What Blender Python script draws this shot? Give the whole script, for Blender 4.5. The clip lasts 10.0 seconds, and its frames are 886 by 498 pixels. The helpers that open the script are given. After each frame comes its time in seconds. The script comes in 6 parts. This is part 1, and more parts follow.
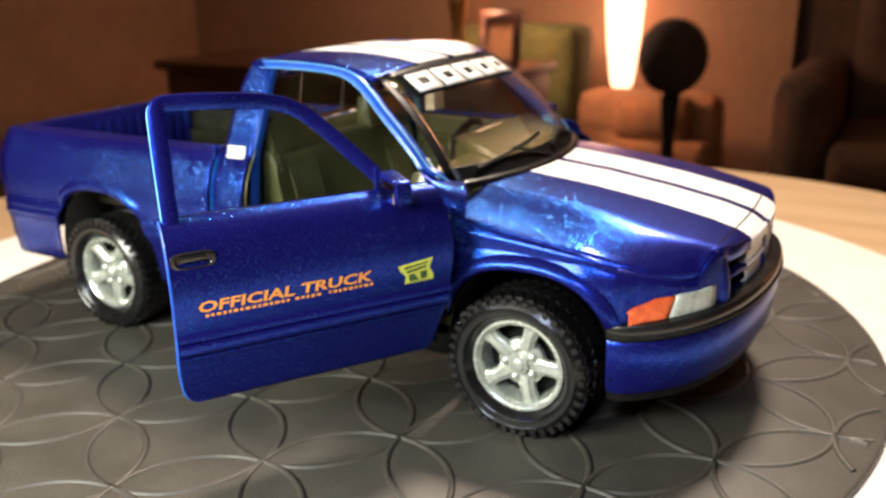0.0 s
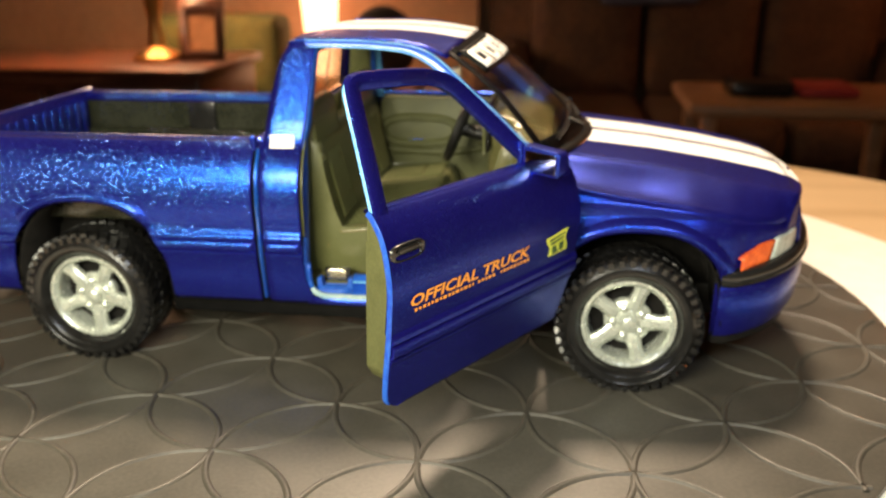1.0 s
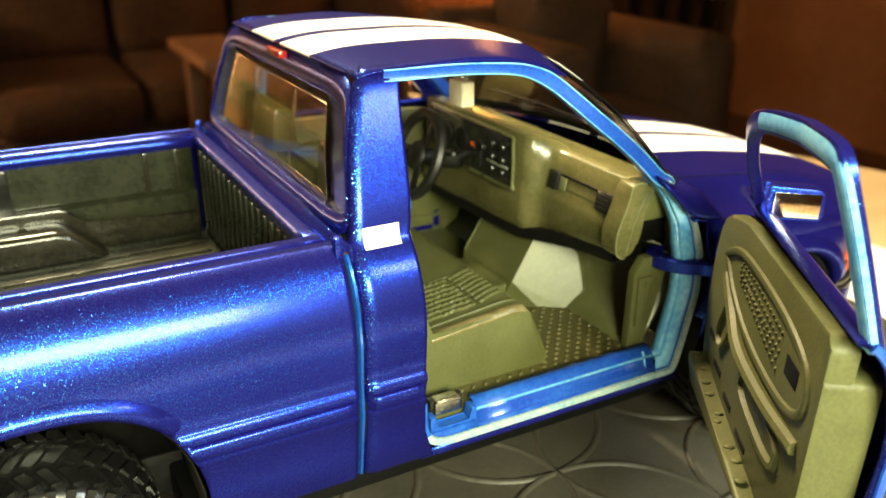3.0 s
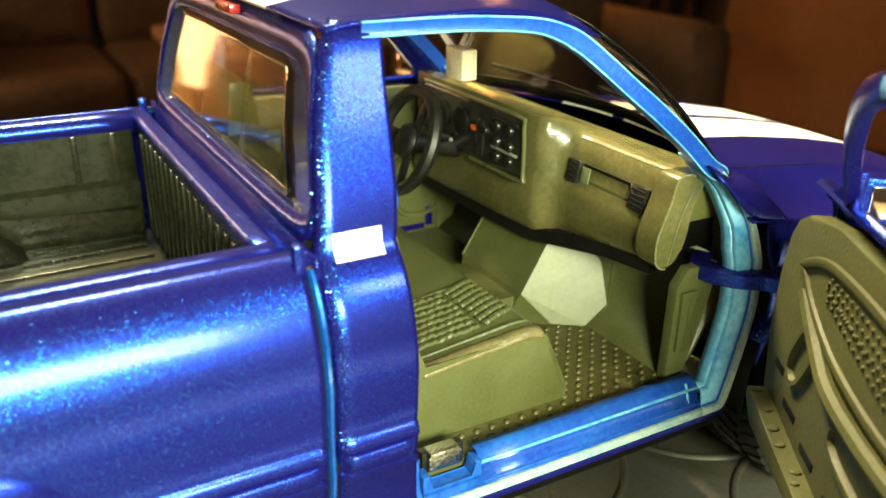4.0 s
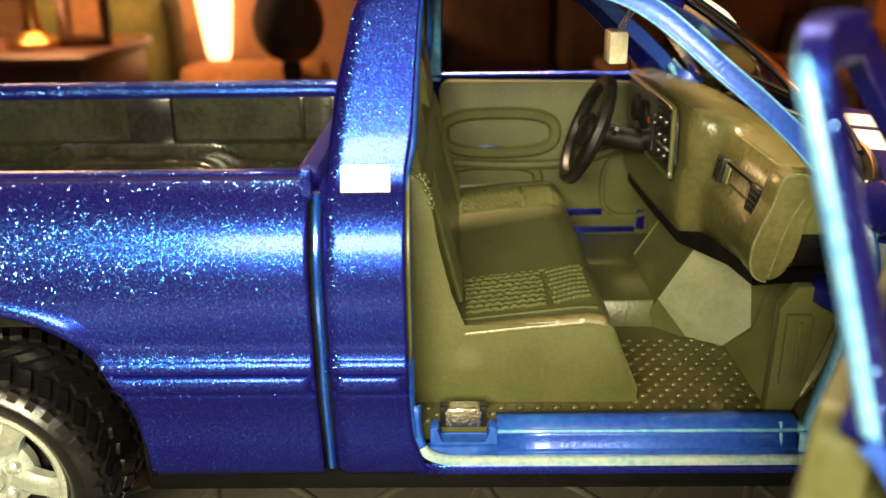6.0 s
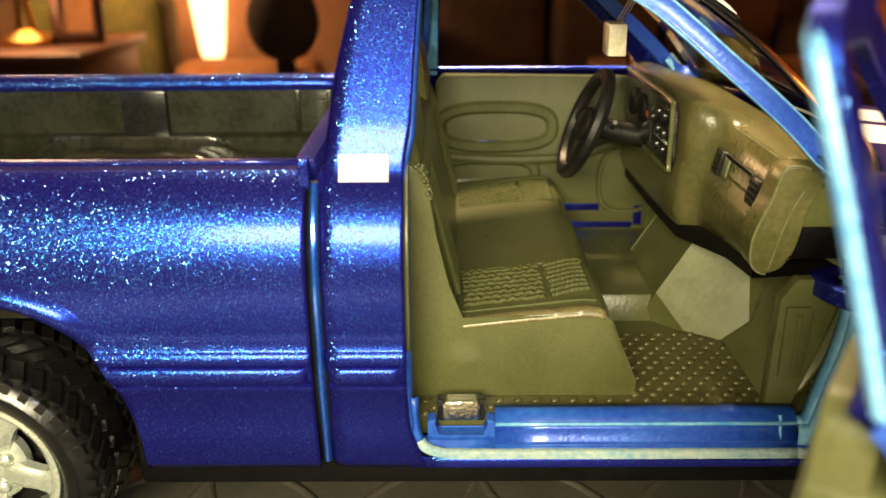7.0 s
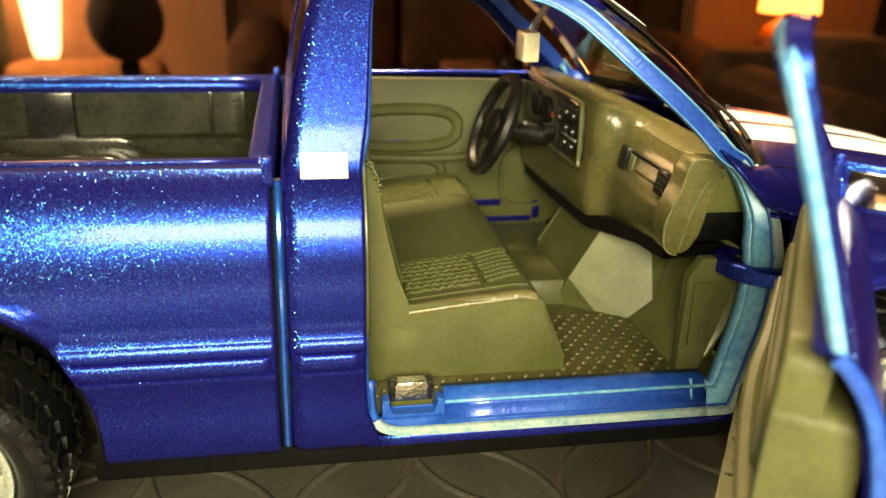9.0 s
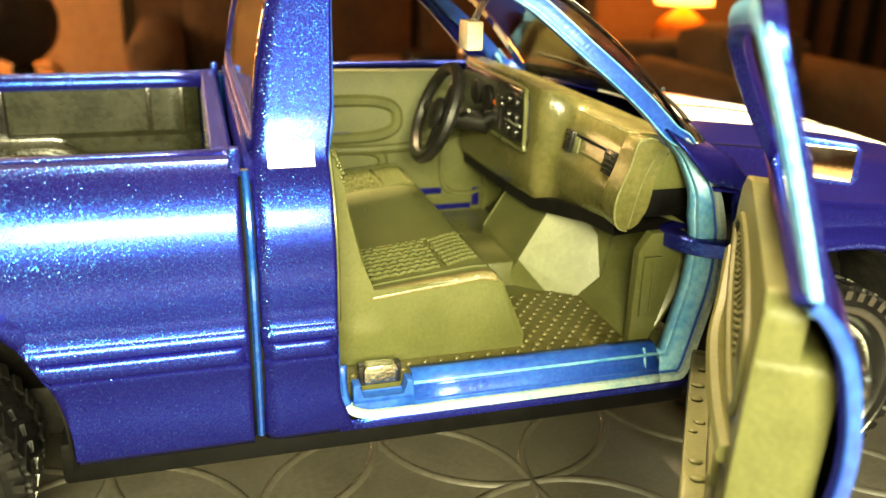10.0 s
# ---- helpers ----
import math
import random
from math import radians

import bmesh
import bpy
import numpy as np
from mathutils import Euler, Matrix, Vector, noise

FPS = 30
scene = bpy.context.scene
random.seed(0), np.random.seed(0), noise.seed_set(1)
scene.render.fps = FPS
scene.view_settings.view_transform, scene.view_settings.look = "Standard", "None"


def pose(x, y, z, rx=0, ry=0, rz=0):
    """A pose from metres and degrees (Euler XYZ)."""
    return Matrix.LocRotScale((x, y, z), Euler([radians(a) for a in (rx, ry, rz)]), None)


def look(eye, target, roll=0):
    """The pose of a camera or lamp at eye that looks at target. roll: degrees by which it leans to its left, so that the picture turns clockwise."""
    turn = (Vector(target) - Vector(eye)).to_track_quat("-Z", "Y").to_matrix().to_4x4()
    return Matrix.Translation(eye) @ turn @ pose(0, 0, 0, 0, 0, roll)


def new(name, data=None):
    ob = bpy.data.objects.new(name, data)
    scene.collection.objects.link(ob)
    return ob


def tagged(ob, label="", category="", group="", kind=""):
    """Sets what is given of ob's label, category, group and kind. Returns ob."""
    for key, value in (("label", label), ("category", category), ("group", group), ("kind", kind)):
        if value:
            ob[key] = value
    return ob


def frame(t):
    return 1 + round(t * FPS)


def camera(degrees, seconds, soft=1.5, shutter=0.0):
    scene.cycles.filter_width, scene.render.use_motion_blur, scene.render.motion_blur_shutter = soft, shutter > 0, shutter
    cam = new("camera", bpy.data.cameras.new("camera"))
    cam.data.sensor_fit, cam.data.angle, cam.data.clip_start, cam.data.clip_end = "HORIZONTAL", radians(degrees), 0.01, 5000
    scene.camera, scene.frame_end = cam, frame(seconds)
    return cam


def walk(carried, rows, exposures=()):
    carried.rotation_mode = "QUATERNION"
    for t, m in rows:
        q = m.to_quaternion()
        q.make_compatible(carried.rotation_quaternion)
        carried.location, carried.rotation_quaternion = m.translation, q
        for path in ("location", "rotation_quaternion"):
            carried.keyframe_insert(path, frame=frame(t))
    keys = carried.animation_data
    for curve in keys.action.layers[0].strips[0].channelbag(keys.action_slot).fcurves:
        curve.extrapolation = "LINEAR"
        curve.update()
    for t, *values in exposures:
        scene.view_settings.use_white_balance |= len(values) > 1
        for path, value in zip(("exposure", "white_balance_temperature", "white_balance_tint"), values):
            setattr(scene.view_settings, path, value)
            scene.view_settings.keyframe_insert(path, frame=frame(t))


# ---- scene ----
cam = camera(54.8, 10.0, soft=1.5)
cam.data.dof.use_dof = True
cam.data.dof.focus_distance = 0.152
cam.data.dof.aperture_fstop = 24.0
# seconds, stops, kelvin, tint
EXPOSURES = [(0, 0.0, 5500, 15), (0.5, 0.08, 5750, 16), (1, 0.03, 6200, 12), (1.5, 0.26, 7100, 8), (2, 0.34, 7100, 4), (2.5, 0.5, 6850, 0), (2.7, 0.54, 6750, -2), (4.0, 0.84, 6500, -12),
             (4.5, 0.74, 6700, -10), (5.0, 0.28, 6700, -8), (5.5, 0.22, 7250, 2), (6.0, 0.22, 7250, 6), (7.5, -0.02, 7250, 8), (8.0, -0.12, 7250, 5), (8.5, -0.08, 7450, 5),
             (9.0, 0.28, 7600, 2), (9.5, 1.04, 7950, -5), (10.0, 1.25, 8200, -8)]
PATH = [
    (0, (0.17307, -0.25427, 0.12682), (0.03216, -0.00660, 0.03300), -1.06),
    (0.5, (0.12424, -0.27370, 0.12321), (0.02709, -0.00661, 0.02717), -0.54),
    (1, (0.06199, -0.28915, 0.12339), (0.02278, -0.00837, 0.02527), -0.43),
    (1.5, (-0.01035, -0.28628, 0.12444), (0.02017, -0.00510, 0.02440), -0.89),
    (2, (-0.05597, -0.25651, 0.12680), (0.02540, 0.01249, 0.02183), -0.63),
    (2.5, (-0.08034, -0.21832, 0.13247), (0.04531, 0.03017, 0.02084), -0.61),
    (4, (-0.06191, -0.15118, 0.11698), (0.07371, 0.08944, -0.00011), 0.63),
    (4.5, (-0.04148, -0.16056, 0.11284), (0.04087, 0.10602, 0.00258), -0.17),
    (5, (-0.01559, -0.16678, 0.11107), (0.00933, 0.11267, 0.00483), -1.12),
    (5.5, (-0.00550, -0.16997, 0.10831), (-0.01181, 0.11067, 0.00247), -1.23),
    (6, (-0.00538, -0.17326, 0.10584), (-0.00979, 0.10787, 0.00122), -0.80),
    (7.5, (-0.00801, -0.17252, 0.10409), (-0.00679, 0.10863, -0.00057), -0.05),
    (8, (-0.01174, -0.17518, 0.10473), (-0.00121, 0.10564, -0.00029), 0.60),
    (8.5, (-0.01642, -0.17842, 0.10648), (0.01074, 0.10147, 0.00196), 1.10),
    (9, (-0.02270, -0.18198, 0.10587), (0.02642, 0.09531, 0.00246), 1.52),
    (9.5, (-0.02975, -0.18341, 0.10674), (0.03791, 0.08952, 0.00219), 1.15),
    (10, (-0.03220, -0.18410, 0.10489), (0.04663, 0.08602, 0.00089), 1.25),
]
walk(cam, [(t, look(eye, target, roll)) for t, eye, target, roll in PATH], EXPOSURES)

# ---- world and lamps ----
world = bpy.data.worlds.new("dim_room")
world.use_nodes = True
world.node_tree.nodes["Background"].inputs[0].default_value = (1.0, 0.72, 0.45, 1)
world.node_tree.nodes["Background"].inputs[1].default_value = 0.01
scene.world = world


def area_lamp(name, at, aim, w, h, watts, colour):
    data = bpy.data.lights.new(name, "AREA")
    data.shape, data.size, data.size_y = "RECTANGLE", w, h
    data.energy, data.color = watts, colour
    ob = new(name, data)
    ob.matrix_world = look(at, aim)
    return ob


def point_lamp(name, at, radius, watts, colour):
    data = bpy.data.lights.new(name, "POINT")
    data.shadow_soft_size, data.energy, data.color = radius, watts, colour
    ob = new(name, data)
    ob.location = at
    return ob


KEY = (1.0, 0.925, 0.66)
area_lamp("work_light", (-0.050, -0.360, 0.180), (-0.005, -0.03, 0.05), 0.16, 0.075, 3.0, KEY)
# added fill for the open door and nose; no known lamp stands here
area_lamp("side_fill_light", (0.17, -0.40, 0.30), (0.05, -0.03, 0.04), 0.07, 0.07, 0.7, (0.9, 0.95, 1.0))
pendant = area_lamp("pendant_light", (0.05, 0.72, 1.30), (0.03, 0.0, 0.0), 0.24, 0.24, 7.4, (1.0, 0.75, 0.49))
pendant.data.spread = radians(70)
point_lamp("amber_lamp_bulb", (1.48, 2.20, 0.14), 0.04, 3.0, (1.0, 0.34, 0.08))
point_lamp("dresser_lamp_bulb", (-1.12, 2.14, 0.25), 0.05, 9.0, (1.0, 0.66, 0.36))


# ---- materials ----
COAT, COAT_ROUGH = 0.14, (0.10, 0.19)


def material(name):
    m = bpy.data.materials.new(name)
    m.use_nodes = True
    nt = m.node_tree
    return m, nt, nt.nodes["Principled BSDF"]


def node(nt, kind, **inputs):
    n = nt.nodes.new(kind)
    for key, value in inputs.items():
        n.inputs[key.replace("_", " ")].default_value = value
    return n


def coords(nt):
    return nt.nodes.new("ShaderNodeTexCoord").outputs["Object"]


def noise_tex(nt, scale, detail=3.0, vec=None):
    n = node(nt, "ShaderNodeTexNoise", Scale=scale, Detail=detail)
    nt.links.new(vec or coords(nt), n.inputs["Vector"])
    return n.outputs["Fac"]


def ramp(nt, fac, stops):
    r = nt.nodes.new("ShaderNodeValToRGB")
    e = r.color_ramp.elements
    while len(e) < len(stops):
        e.new(0.5)
    for el, (p, c) in zip(e, stops):
        el.position, el.color = p, (*c, 1)
    nt.links.new(fac, r.inputs[0])
    return r.outputs["Color"]


def bump(nt, bsdf, fac, strength, distance):
    b = node(nt, "ShaderNodeBump", Strength=strength, Distance=distance)
    nt.links.new(fac, b.inputs["Height"])
    nt.links.new(b.outputs["Normal"], bsdf.inputs["Normal"])


def plain(name, lo, hi, rough, scale=120.0, metal=0.0, relief=0.15, depth=0.0002, coat=0.0, spec=0.5, fine=6.0):
    """A surface with two scales of variation in colour, gloss and relief."""
    m, nt, b = material(name)
    big, small = noise_tex(nt, scale, 4), noise_tex(nt, scale * fine, 3)
    mix = nt.nodes.new("ShaderNodeMath")
    mix.operation = "ADD"
    half = nt.nodes.new("ShaderNodeMath")
    half.operation, half.inputs[1].default_value = "MULTIPLY", 0.5
    nt.links.new(big, mix.inputs[0])
    nt.links.new(small, mix.inputs[1])
    nt.links.new(mix.outputs[0], half.inputs[0])
    colour = ramp(nt, half.outputs[0], [(0.36, lo), (0.64, hi)])
    nt.links.new(colour, b.inputs["Base Color"])
    r = node(nt, "ShaderNodeMapRange", To_Min=max(0.02, rough - 0.07), To_Max=rough + 0.07)
    nt.links.new(big, r.inputs["Value"])
    nt.links.new(r.outputs[0], b.inputs["Roughness"])
    b.inputs["Metallic"].default_value = metal
    b.inputs["Coat Weight"].default_value = coat
    b.inputs["Coat Roughness"].default_value = 0.05
    b.inputs["Specular IOR Level"].default_value = spec
    if relief:
        bump(nt, b, small, relief, depth)
    return m


def flake_paint(name, stripes=False):
    """Clear-coated metallic paint: indigo ground under cyan-blue flakes; stripes: two white racing stripes along the truck."""
    m, nt, ground = material(name)
    flake = nt.nodes.new("ShaderNodeBsdfPrincipled")
    vec = coords(nt)

    def cells(scale):
        vor = node(nt, "ShaderNodeTexVoronoi", Scale=scale)
        nt.links.new(vec, vor.inputs["Vector"])
        sep = nt.nodes.new("ShaderNodeSeparateColor")
        nt.links.new(vor.outputs["Color"], sep.inputs[0])
        return vor.outputs["Color"], sep.outputs[0], sep.outputs[1]

    def vmath(kind, a, b=None):
        v = nt.nodes.new("ShaderNodeVectorMath")
        v.operation = kind
        nt.links.new(a, v.inputs[0])
        if isinstance(b, tuple):
            v.inputs[1].default_value = b
        elif b is not None:
            nt.links.new(b, v.inputs["Scale" if kind == "SCALE" else 1])
        return v.outputs[0]

    fine, fine_r, _ = cells(9500.0)
    coarse, coarse_r, coarse_g = cells(7000.0)
    # each flake tilts its own way; a few large ones stand up most
    tilt = node(nt, "ShaderNodeMapRange", From_Min=0.90, From_Max=0.99, To_Min=0.13, To_Max=0.38)
    nt.links.new(fine_r, tilt.inputs["Value"])
    tilt2 = node(nt, "ShaderNodeMapRange", From_Min=0.945, From_Max=0.958, To_Min=0.02, To_Max=0.75)
    nt.links.new(coarse_r, tilt2.inputs["Value"])
    geo = nt.nodes.new("ShaderNodeNewGeometry")
    lean = vmath("SCALE", vmath("SUBTRACT", fine, (0.5, 0.5, 0.5)), tilt.outputs[0])
    lean2 = vmath("SCALE", vmath("SUBTRACT", coarse, (0.5, 0.5, 0.5)), tilt2.outputs[0])
    normal = vmath("NORMALIZE", vmath("ADD", vmath("ADD", geo.outputs["Normal"], lean), lean2))
    nt.links.new(normal, flake.inputs["Normal"])
    col = ramp(nt, fine_r, [(0.0, (0.003, 0.009, 0.15)), (0.60, (0.004, 0.017, 0.25)), (0.86, (0.007, 0.062, 0.42)), (0.97, (0.018, 0.17, 0.58)), (1.0, (0.07, 0.27, 0.70))])
    # the large upright flakes are bare, pale and smoother
    bare = node(nt, "ShaderNodeMapRange", From_Min=0.955, From_Max=0.960, To_Min=0.0, To_Max=1.0)
    nt.links.new(coarse_r, bare.inputs["Value"])
    pick = nt.nodes.new("ShaderNodeMix")
    pick.data_type = "RGBA"
    nt.links.new(bare.outputs[0], pick.inputs["Factor"])
    nt.links.new(col, pick.inputs["A"])
    pick.inputs["B"].default_value = (0.12, 0.27, 0.64, 1)
    nt.links.new(pick.outputs["Result"], flake.inputs["Base Color"])
    gloss = node(nt, "ShaderNodeMapRange", To_Min=0.25, To_Max=0.17)
    nt.links.new(bare.outputs[0], gloss.inputs["Value"])
    nt.links.new(gloss.outputs[0], flake.inputs["Roughness"])
    flake.inputs["Metallic"].default_value = 1.0
    deep = ramp(nt, noise_tex(nt, 40.0, 4), [(0.35, (0.010, 0.0070, 0.145)), (0.65, (0.013, 0.010, 0.175))])
    ground.inputs["Specular IOR Level"].default_value = 0.1
    ground.inputs["Roughness"].default_value = 0.5
    # lacquer with light orange peel and hazy patches
    peel = node(nt, "ShaderNodeBump", Strength=0.12, Distance=0.0001)
    nt.links.new(noise_tex(nt, 620.0, 2), peel.inputs["Height"])
    haze = node(nt, "ShaderNodeMapRange", To_Min=COAT_ROUGH[0], To_Max=COAT_ROUGH[1])
    nt.links.new(noise_tex(nt, 90.0, 5), haze.inputs["Value"])
    for b in (ground, flake):
        b.inputs["Coat Weight"].default_value = COAT
        nt.links.new(haze.outputs[0], b.inputs["Coat Roughness"])
        nt.links.new(peel.outputs["Normal"], b.inputs["Coat Normal"])
    blend = node(nt, "ShaderNodeMixShader", Fac=0.62)
    out = nt.nodes["Material Output"]
    nt.links.new(ground.outputs[0], blend.inputs[1])
    nt.links.new(flake.outputs[0], blend.inputs[2])
    nt.links.new(blend.outputs[0], out.inputs["Surface"])
    if not stripes:
        nt.links.new(deep, ground.inputs["Base Color"])
        return m

    def scalar(kind, a, b=None):
        v = nt.nodes.new("ShaderNodeMath")
        v.operation = kind
        nt.links.new(a, v.inputs[0])
        if b is not None:
            v.inputs[1].default_value = b
        return v.outputs[0]

    xyz = nt.nodes.new("ShaderNodeSeparateXYZ")
    nt.links.new(vec, xyz.inputs[0])
    inside = scalar("LESS_THAN", scalar("ABSOLUTE", scalar("SUBTRACT", scalar("ABSOLUTE", xyz.outputs["Y"]), 0.0107)), 0.0087)
    white = ramp(nt, noise_tex(nt, 60.0, 4), [(0.3, (0.74, 0.73, 0.70)), (0.7, (0.82, 0.81, 0.78))])
    mix = nt.nodes.new("ShaderNodeMix")
    mix.data_type = "RGBA"
    nt.links.new(inside, mix.inputs["Factor"])
    nt.links.new(deep, mix.inputs["A"])
    nt.links.new(white, mix.inputs["B"])
    nt.links.new(mix.outputs["Result"], ground.inputs["Base Color"])
    share = node(nt, "ShaderNodeMapRange", To_Min=0.62, To_Max=0.0)
    nt.links.new(inside, share.inputs["Value"])
    nt.links.new(share.outputs[0], blend.inputs["Fac"])
    return m


def clear_glass(name, tint, rough=0.02):
    m, nt, b = material(name)
    b.inputs["Base Color"].default_value = (*tint, 1)
    b.inputs["Transmission Weight"].default_value = 1.0
    b.inputs["IOR"].default_value = 1.32
    r = node(nt, "ShaderNodeMapRange", To_Min=rough, To_Max=rough + 0.03)
    nt.links.new(noise_tex(nt, 60.0, 3), r.inputs["Value"])
    nt.links.new(r.outputs[0], b.inputs["Roughness"])
    return m


def glowing(name, colour, strength):
    m, nt, b = material(name)
    b.inputs["Base Color"].default_value = (*colour, 1)
    b.inputs["Emission Color"].default_value = (*colour, 1)
    r = node(nt, "ShaderNodeMapRange", To_Min=strength * 0.75, To_Max=strength * 1.2)
    nt.links.new(noise_tex(nt, 12.0, 2), r.inputs["Value"])
    nt.links.new(r.outputs[0], b.inputs["Emission Strength"])
    return m


def wood(name, lo, hi, rough, stretch=(2.0, 14.0, 14.0)):
    m, nt, b = material(name)
    mp = nt.nodes.new("ShaderNodeMapping")
    mp.inputs["Scale"].default_value = stretch
    nt.links.new(coords(nt), mp.inputs["Vector"])
    grain = noise_tex(nt, 3.0, 6, mp.outputs["Vector"])
    nt.links.new(ramp(nt, grain, [(0.3, lo), (0.7, hi)]), b.inputs["Base Color"])
    b.inputs["Roughness"].default_value = rough
    bump(nt, b, grain, 0.1, 0.0005)
    return m


EDGE_SHINE = plain("edge_highlight_olive", (0.085, 0.088, 0.040), (0.15, 0.15, 0.08), 0.24, 300, relief=0.4, depth=0.0001)
MATT_BLACK = plain("matt_black_plastic", (0.004, 0.004, 0.0035), (0.011, 0.010, 0.009), 0.42, 260, relief=0.3, spec=0.3)
RUBBED = plain("rubbed_gold_highlight_plastic", (0.085, 0.072, 0.027), (0.19, 0.155, 0.072), 0.30, 420, relief=0.7, depth=0.0001)
BLUE = flake_paint("metallic_blue_paint")
STRIPED = flake_paint("metallic_blue_paint_with_stripes", True)
# olive plastic lightened for the hump face turned to the light
PALE = plain("lit_olive_plastic", (0.108, 0.117, 0.056), (0.148, 0.156, 0.079), 0.42, 150, relief=0.25, depth=0.0001)
DASH = plain("glossy_olive_plastic", (0.060, 0.060, 0.021), (0.095, 0.084, 0.034), 0.23, 130, spec=0.5, relief=0.6, depth=0.00012, fine=7.0)
OLIVE = plain("olive_moulded_plastic", (0.060, 0.063, 0.022), (0.084, 0.087, 0.033), 0.30, 150, spec=0.45, relief=0.55, depth=0.0001, fine=9.0)
DOOR_OLIVE = plain("grained_olive_plastic", (0.054, 0.057, 0.021), (0.078, 0.081, 0.031), 0.50, 150, spec=0.25, relief=0.7, depth=0.00012, fine=9.0)
TREAD = plain("brown_olive_plastic", (0.058, 0.053, 0.018), (0.096, 0.086, 0.032), 0.30, 220, relief=0.25, depth=0.0001)
CREAM = plain("cream_lacquered_plastic", (0.50, 0.45, 0.33), (0.68, 0.62, 0.48), 0.18, 300, metal=0.0, relief=0.4)
EDGE = plain("thin_blue_edge_paint", (0.006, 0.036, 0.30), (0.018, 0.100, 0.42), 0.44, 45, relief=0.4, coat=0.05, spec=0.3, fine=16.0)
BEAD = plain("rounded_bead_paint", (0.010, 0.055, 0.40), (0.02, 0.13, 0.52), 0.20, 120, metal=0.6, relief=0.15, coat=1.0, fine=12.0)
POST_PAINT = plain("saturated_blue_edge_paint", (0.006, 0.036, 0.36), (0.018, 0.100, 0.48), 0.33, 70, metal=0.25, relief=0.3, coat=0.3, fine=20.0)
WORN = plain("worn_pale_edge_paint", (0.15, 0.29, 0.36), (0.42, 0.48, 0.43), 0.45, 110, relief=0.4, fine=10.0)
# rubbed blue paint, made paler where strong light falls on it
SOFTBLUE = plain("rubbed_lit_blue_paint", (0.045, 0.22, 0.52), (0.19, 0.44, 0.62), 0.35, 90, relief=0.3, fine=10.0)
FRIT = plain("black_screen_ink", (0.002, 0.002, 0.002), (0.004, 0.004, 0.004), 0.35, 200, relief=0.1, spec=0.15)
LINER = plain("dark_bed_liner_plastic", (0.011, 0.012, 0.007), (0.023, 0.024, 0.014), 0.24, 110, relief=0.3, depth=0.00015)
# glossy liner plastic with the wheel housing's shade put into its dark colour
HOUSING = plain("shaded_glossy_liner_plastic", (0.010, 0.0095, 0.006), (0.022, 0.020, 0.013), 0.20, 110, relief=0.2, depth=0.00015)
BLACK = plain("black_gloss_plastic", (0.006, 0.006, 0.006), (0.016, 0.015, 0.014), 0.22, 200, relief=0.1)
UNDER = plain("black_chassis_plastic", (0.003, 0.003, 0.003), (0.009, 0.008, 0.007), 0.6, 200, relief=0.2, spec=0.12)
RUBBER = plain("black_tyre_rubber", (0.004, 0.004, 0.004), (0.009, 0.0085, 0.008), 0.24, 220, relief=0.4, depth=0.0001)
SILVER = plain("silver_painted_plastic", (0.44, 0.47, 0.41), (0.60, 0.63, 0.55), 0.27, 260, metal=0.6, relief=0.15, coat=0.3)
CHROME = plain("worn_chrome_metal", (0.28, 0.26, 0.20), (0.72, 0.68, 0.56), 0.24, 260, metal=1.0, relief=0.7, depth=0.0003)
WHITE = plain("white_decal_paper", (0.72, 0.70, 0.66), (0.84, 0.82, 0.78), 0.45, 300, relief=0.1)
ORANGE_INK = plain("orange_decal_ink", (0.72, 0.26, 0.02), (0.86, 0.36, 0.03), 0.4, 600, relief=0.1)
YELLOW_INK = plain("yellow_green_decal_ink", (0.52, 0.58, 0.04), (0.72, 0.74, 0.10), 0.4, 500, relief=0.1)
GREEN_INK = plain("dark_green_decal_ink", (0.03, 0.07, 0.02), (0.06, 0.12, 0.03), 0.4, 500, relief=0.1)
AMBER = plain("amber_lamp_plastic", (0.40, 0.045, 0.010), (0.70, 0.13, 0.02), 0.14, 400, relief=0.6, depth=0.0002)
LAMP_CLEAR = plain("frosted_lamp_plastic", (0.26, 0.29, 0.25), (0.52, 0.54, 0.47), 0.12, 400, relief=0.6, depth=0.0002)
RED = plain("red_lamp_plastic", (0.20, 0.01, 0.01), (0.34, 0.02, 0.02), 0.25, 300, relief=0.1)
MAT_RUBBER = plain("dark_rubber_mat", (0.034, 0.031, 0.024), (0.057, 0.051, 0.040), 0.50, 60, relief=0.35, depth=0.0002, fine=14.0)
DISC = plain("white_turntable_plastic", (0.76, 0.73, 0.66), (0.84, 0.81, 0.74), 0.35, 30, relief=0.1)
TABLE = wood("pale_tan_wood", (0.46, 0.31, 0.16), (0.58, 0.41, 0.23), 0.42)
GLASS = clear_glass("clear_window_plastic", (0.72, 0.66, 0.57), 0.03)
PLASTIC_CLEAR = clear_glass("milky_clear_plastic", (0.95, 0.93, 0.85), 0.18)
MIRROR = plain("mirror_foil", (0.34, 0.30, 0.27), (0.50, 0.45, 0.41), 0.10, 200, metal=1.0, relief=0.06)


# ---- mesh helpers, in centimetres ----
CM = 0.01


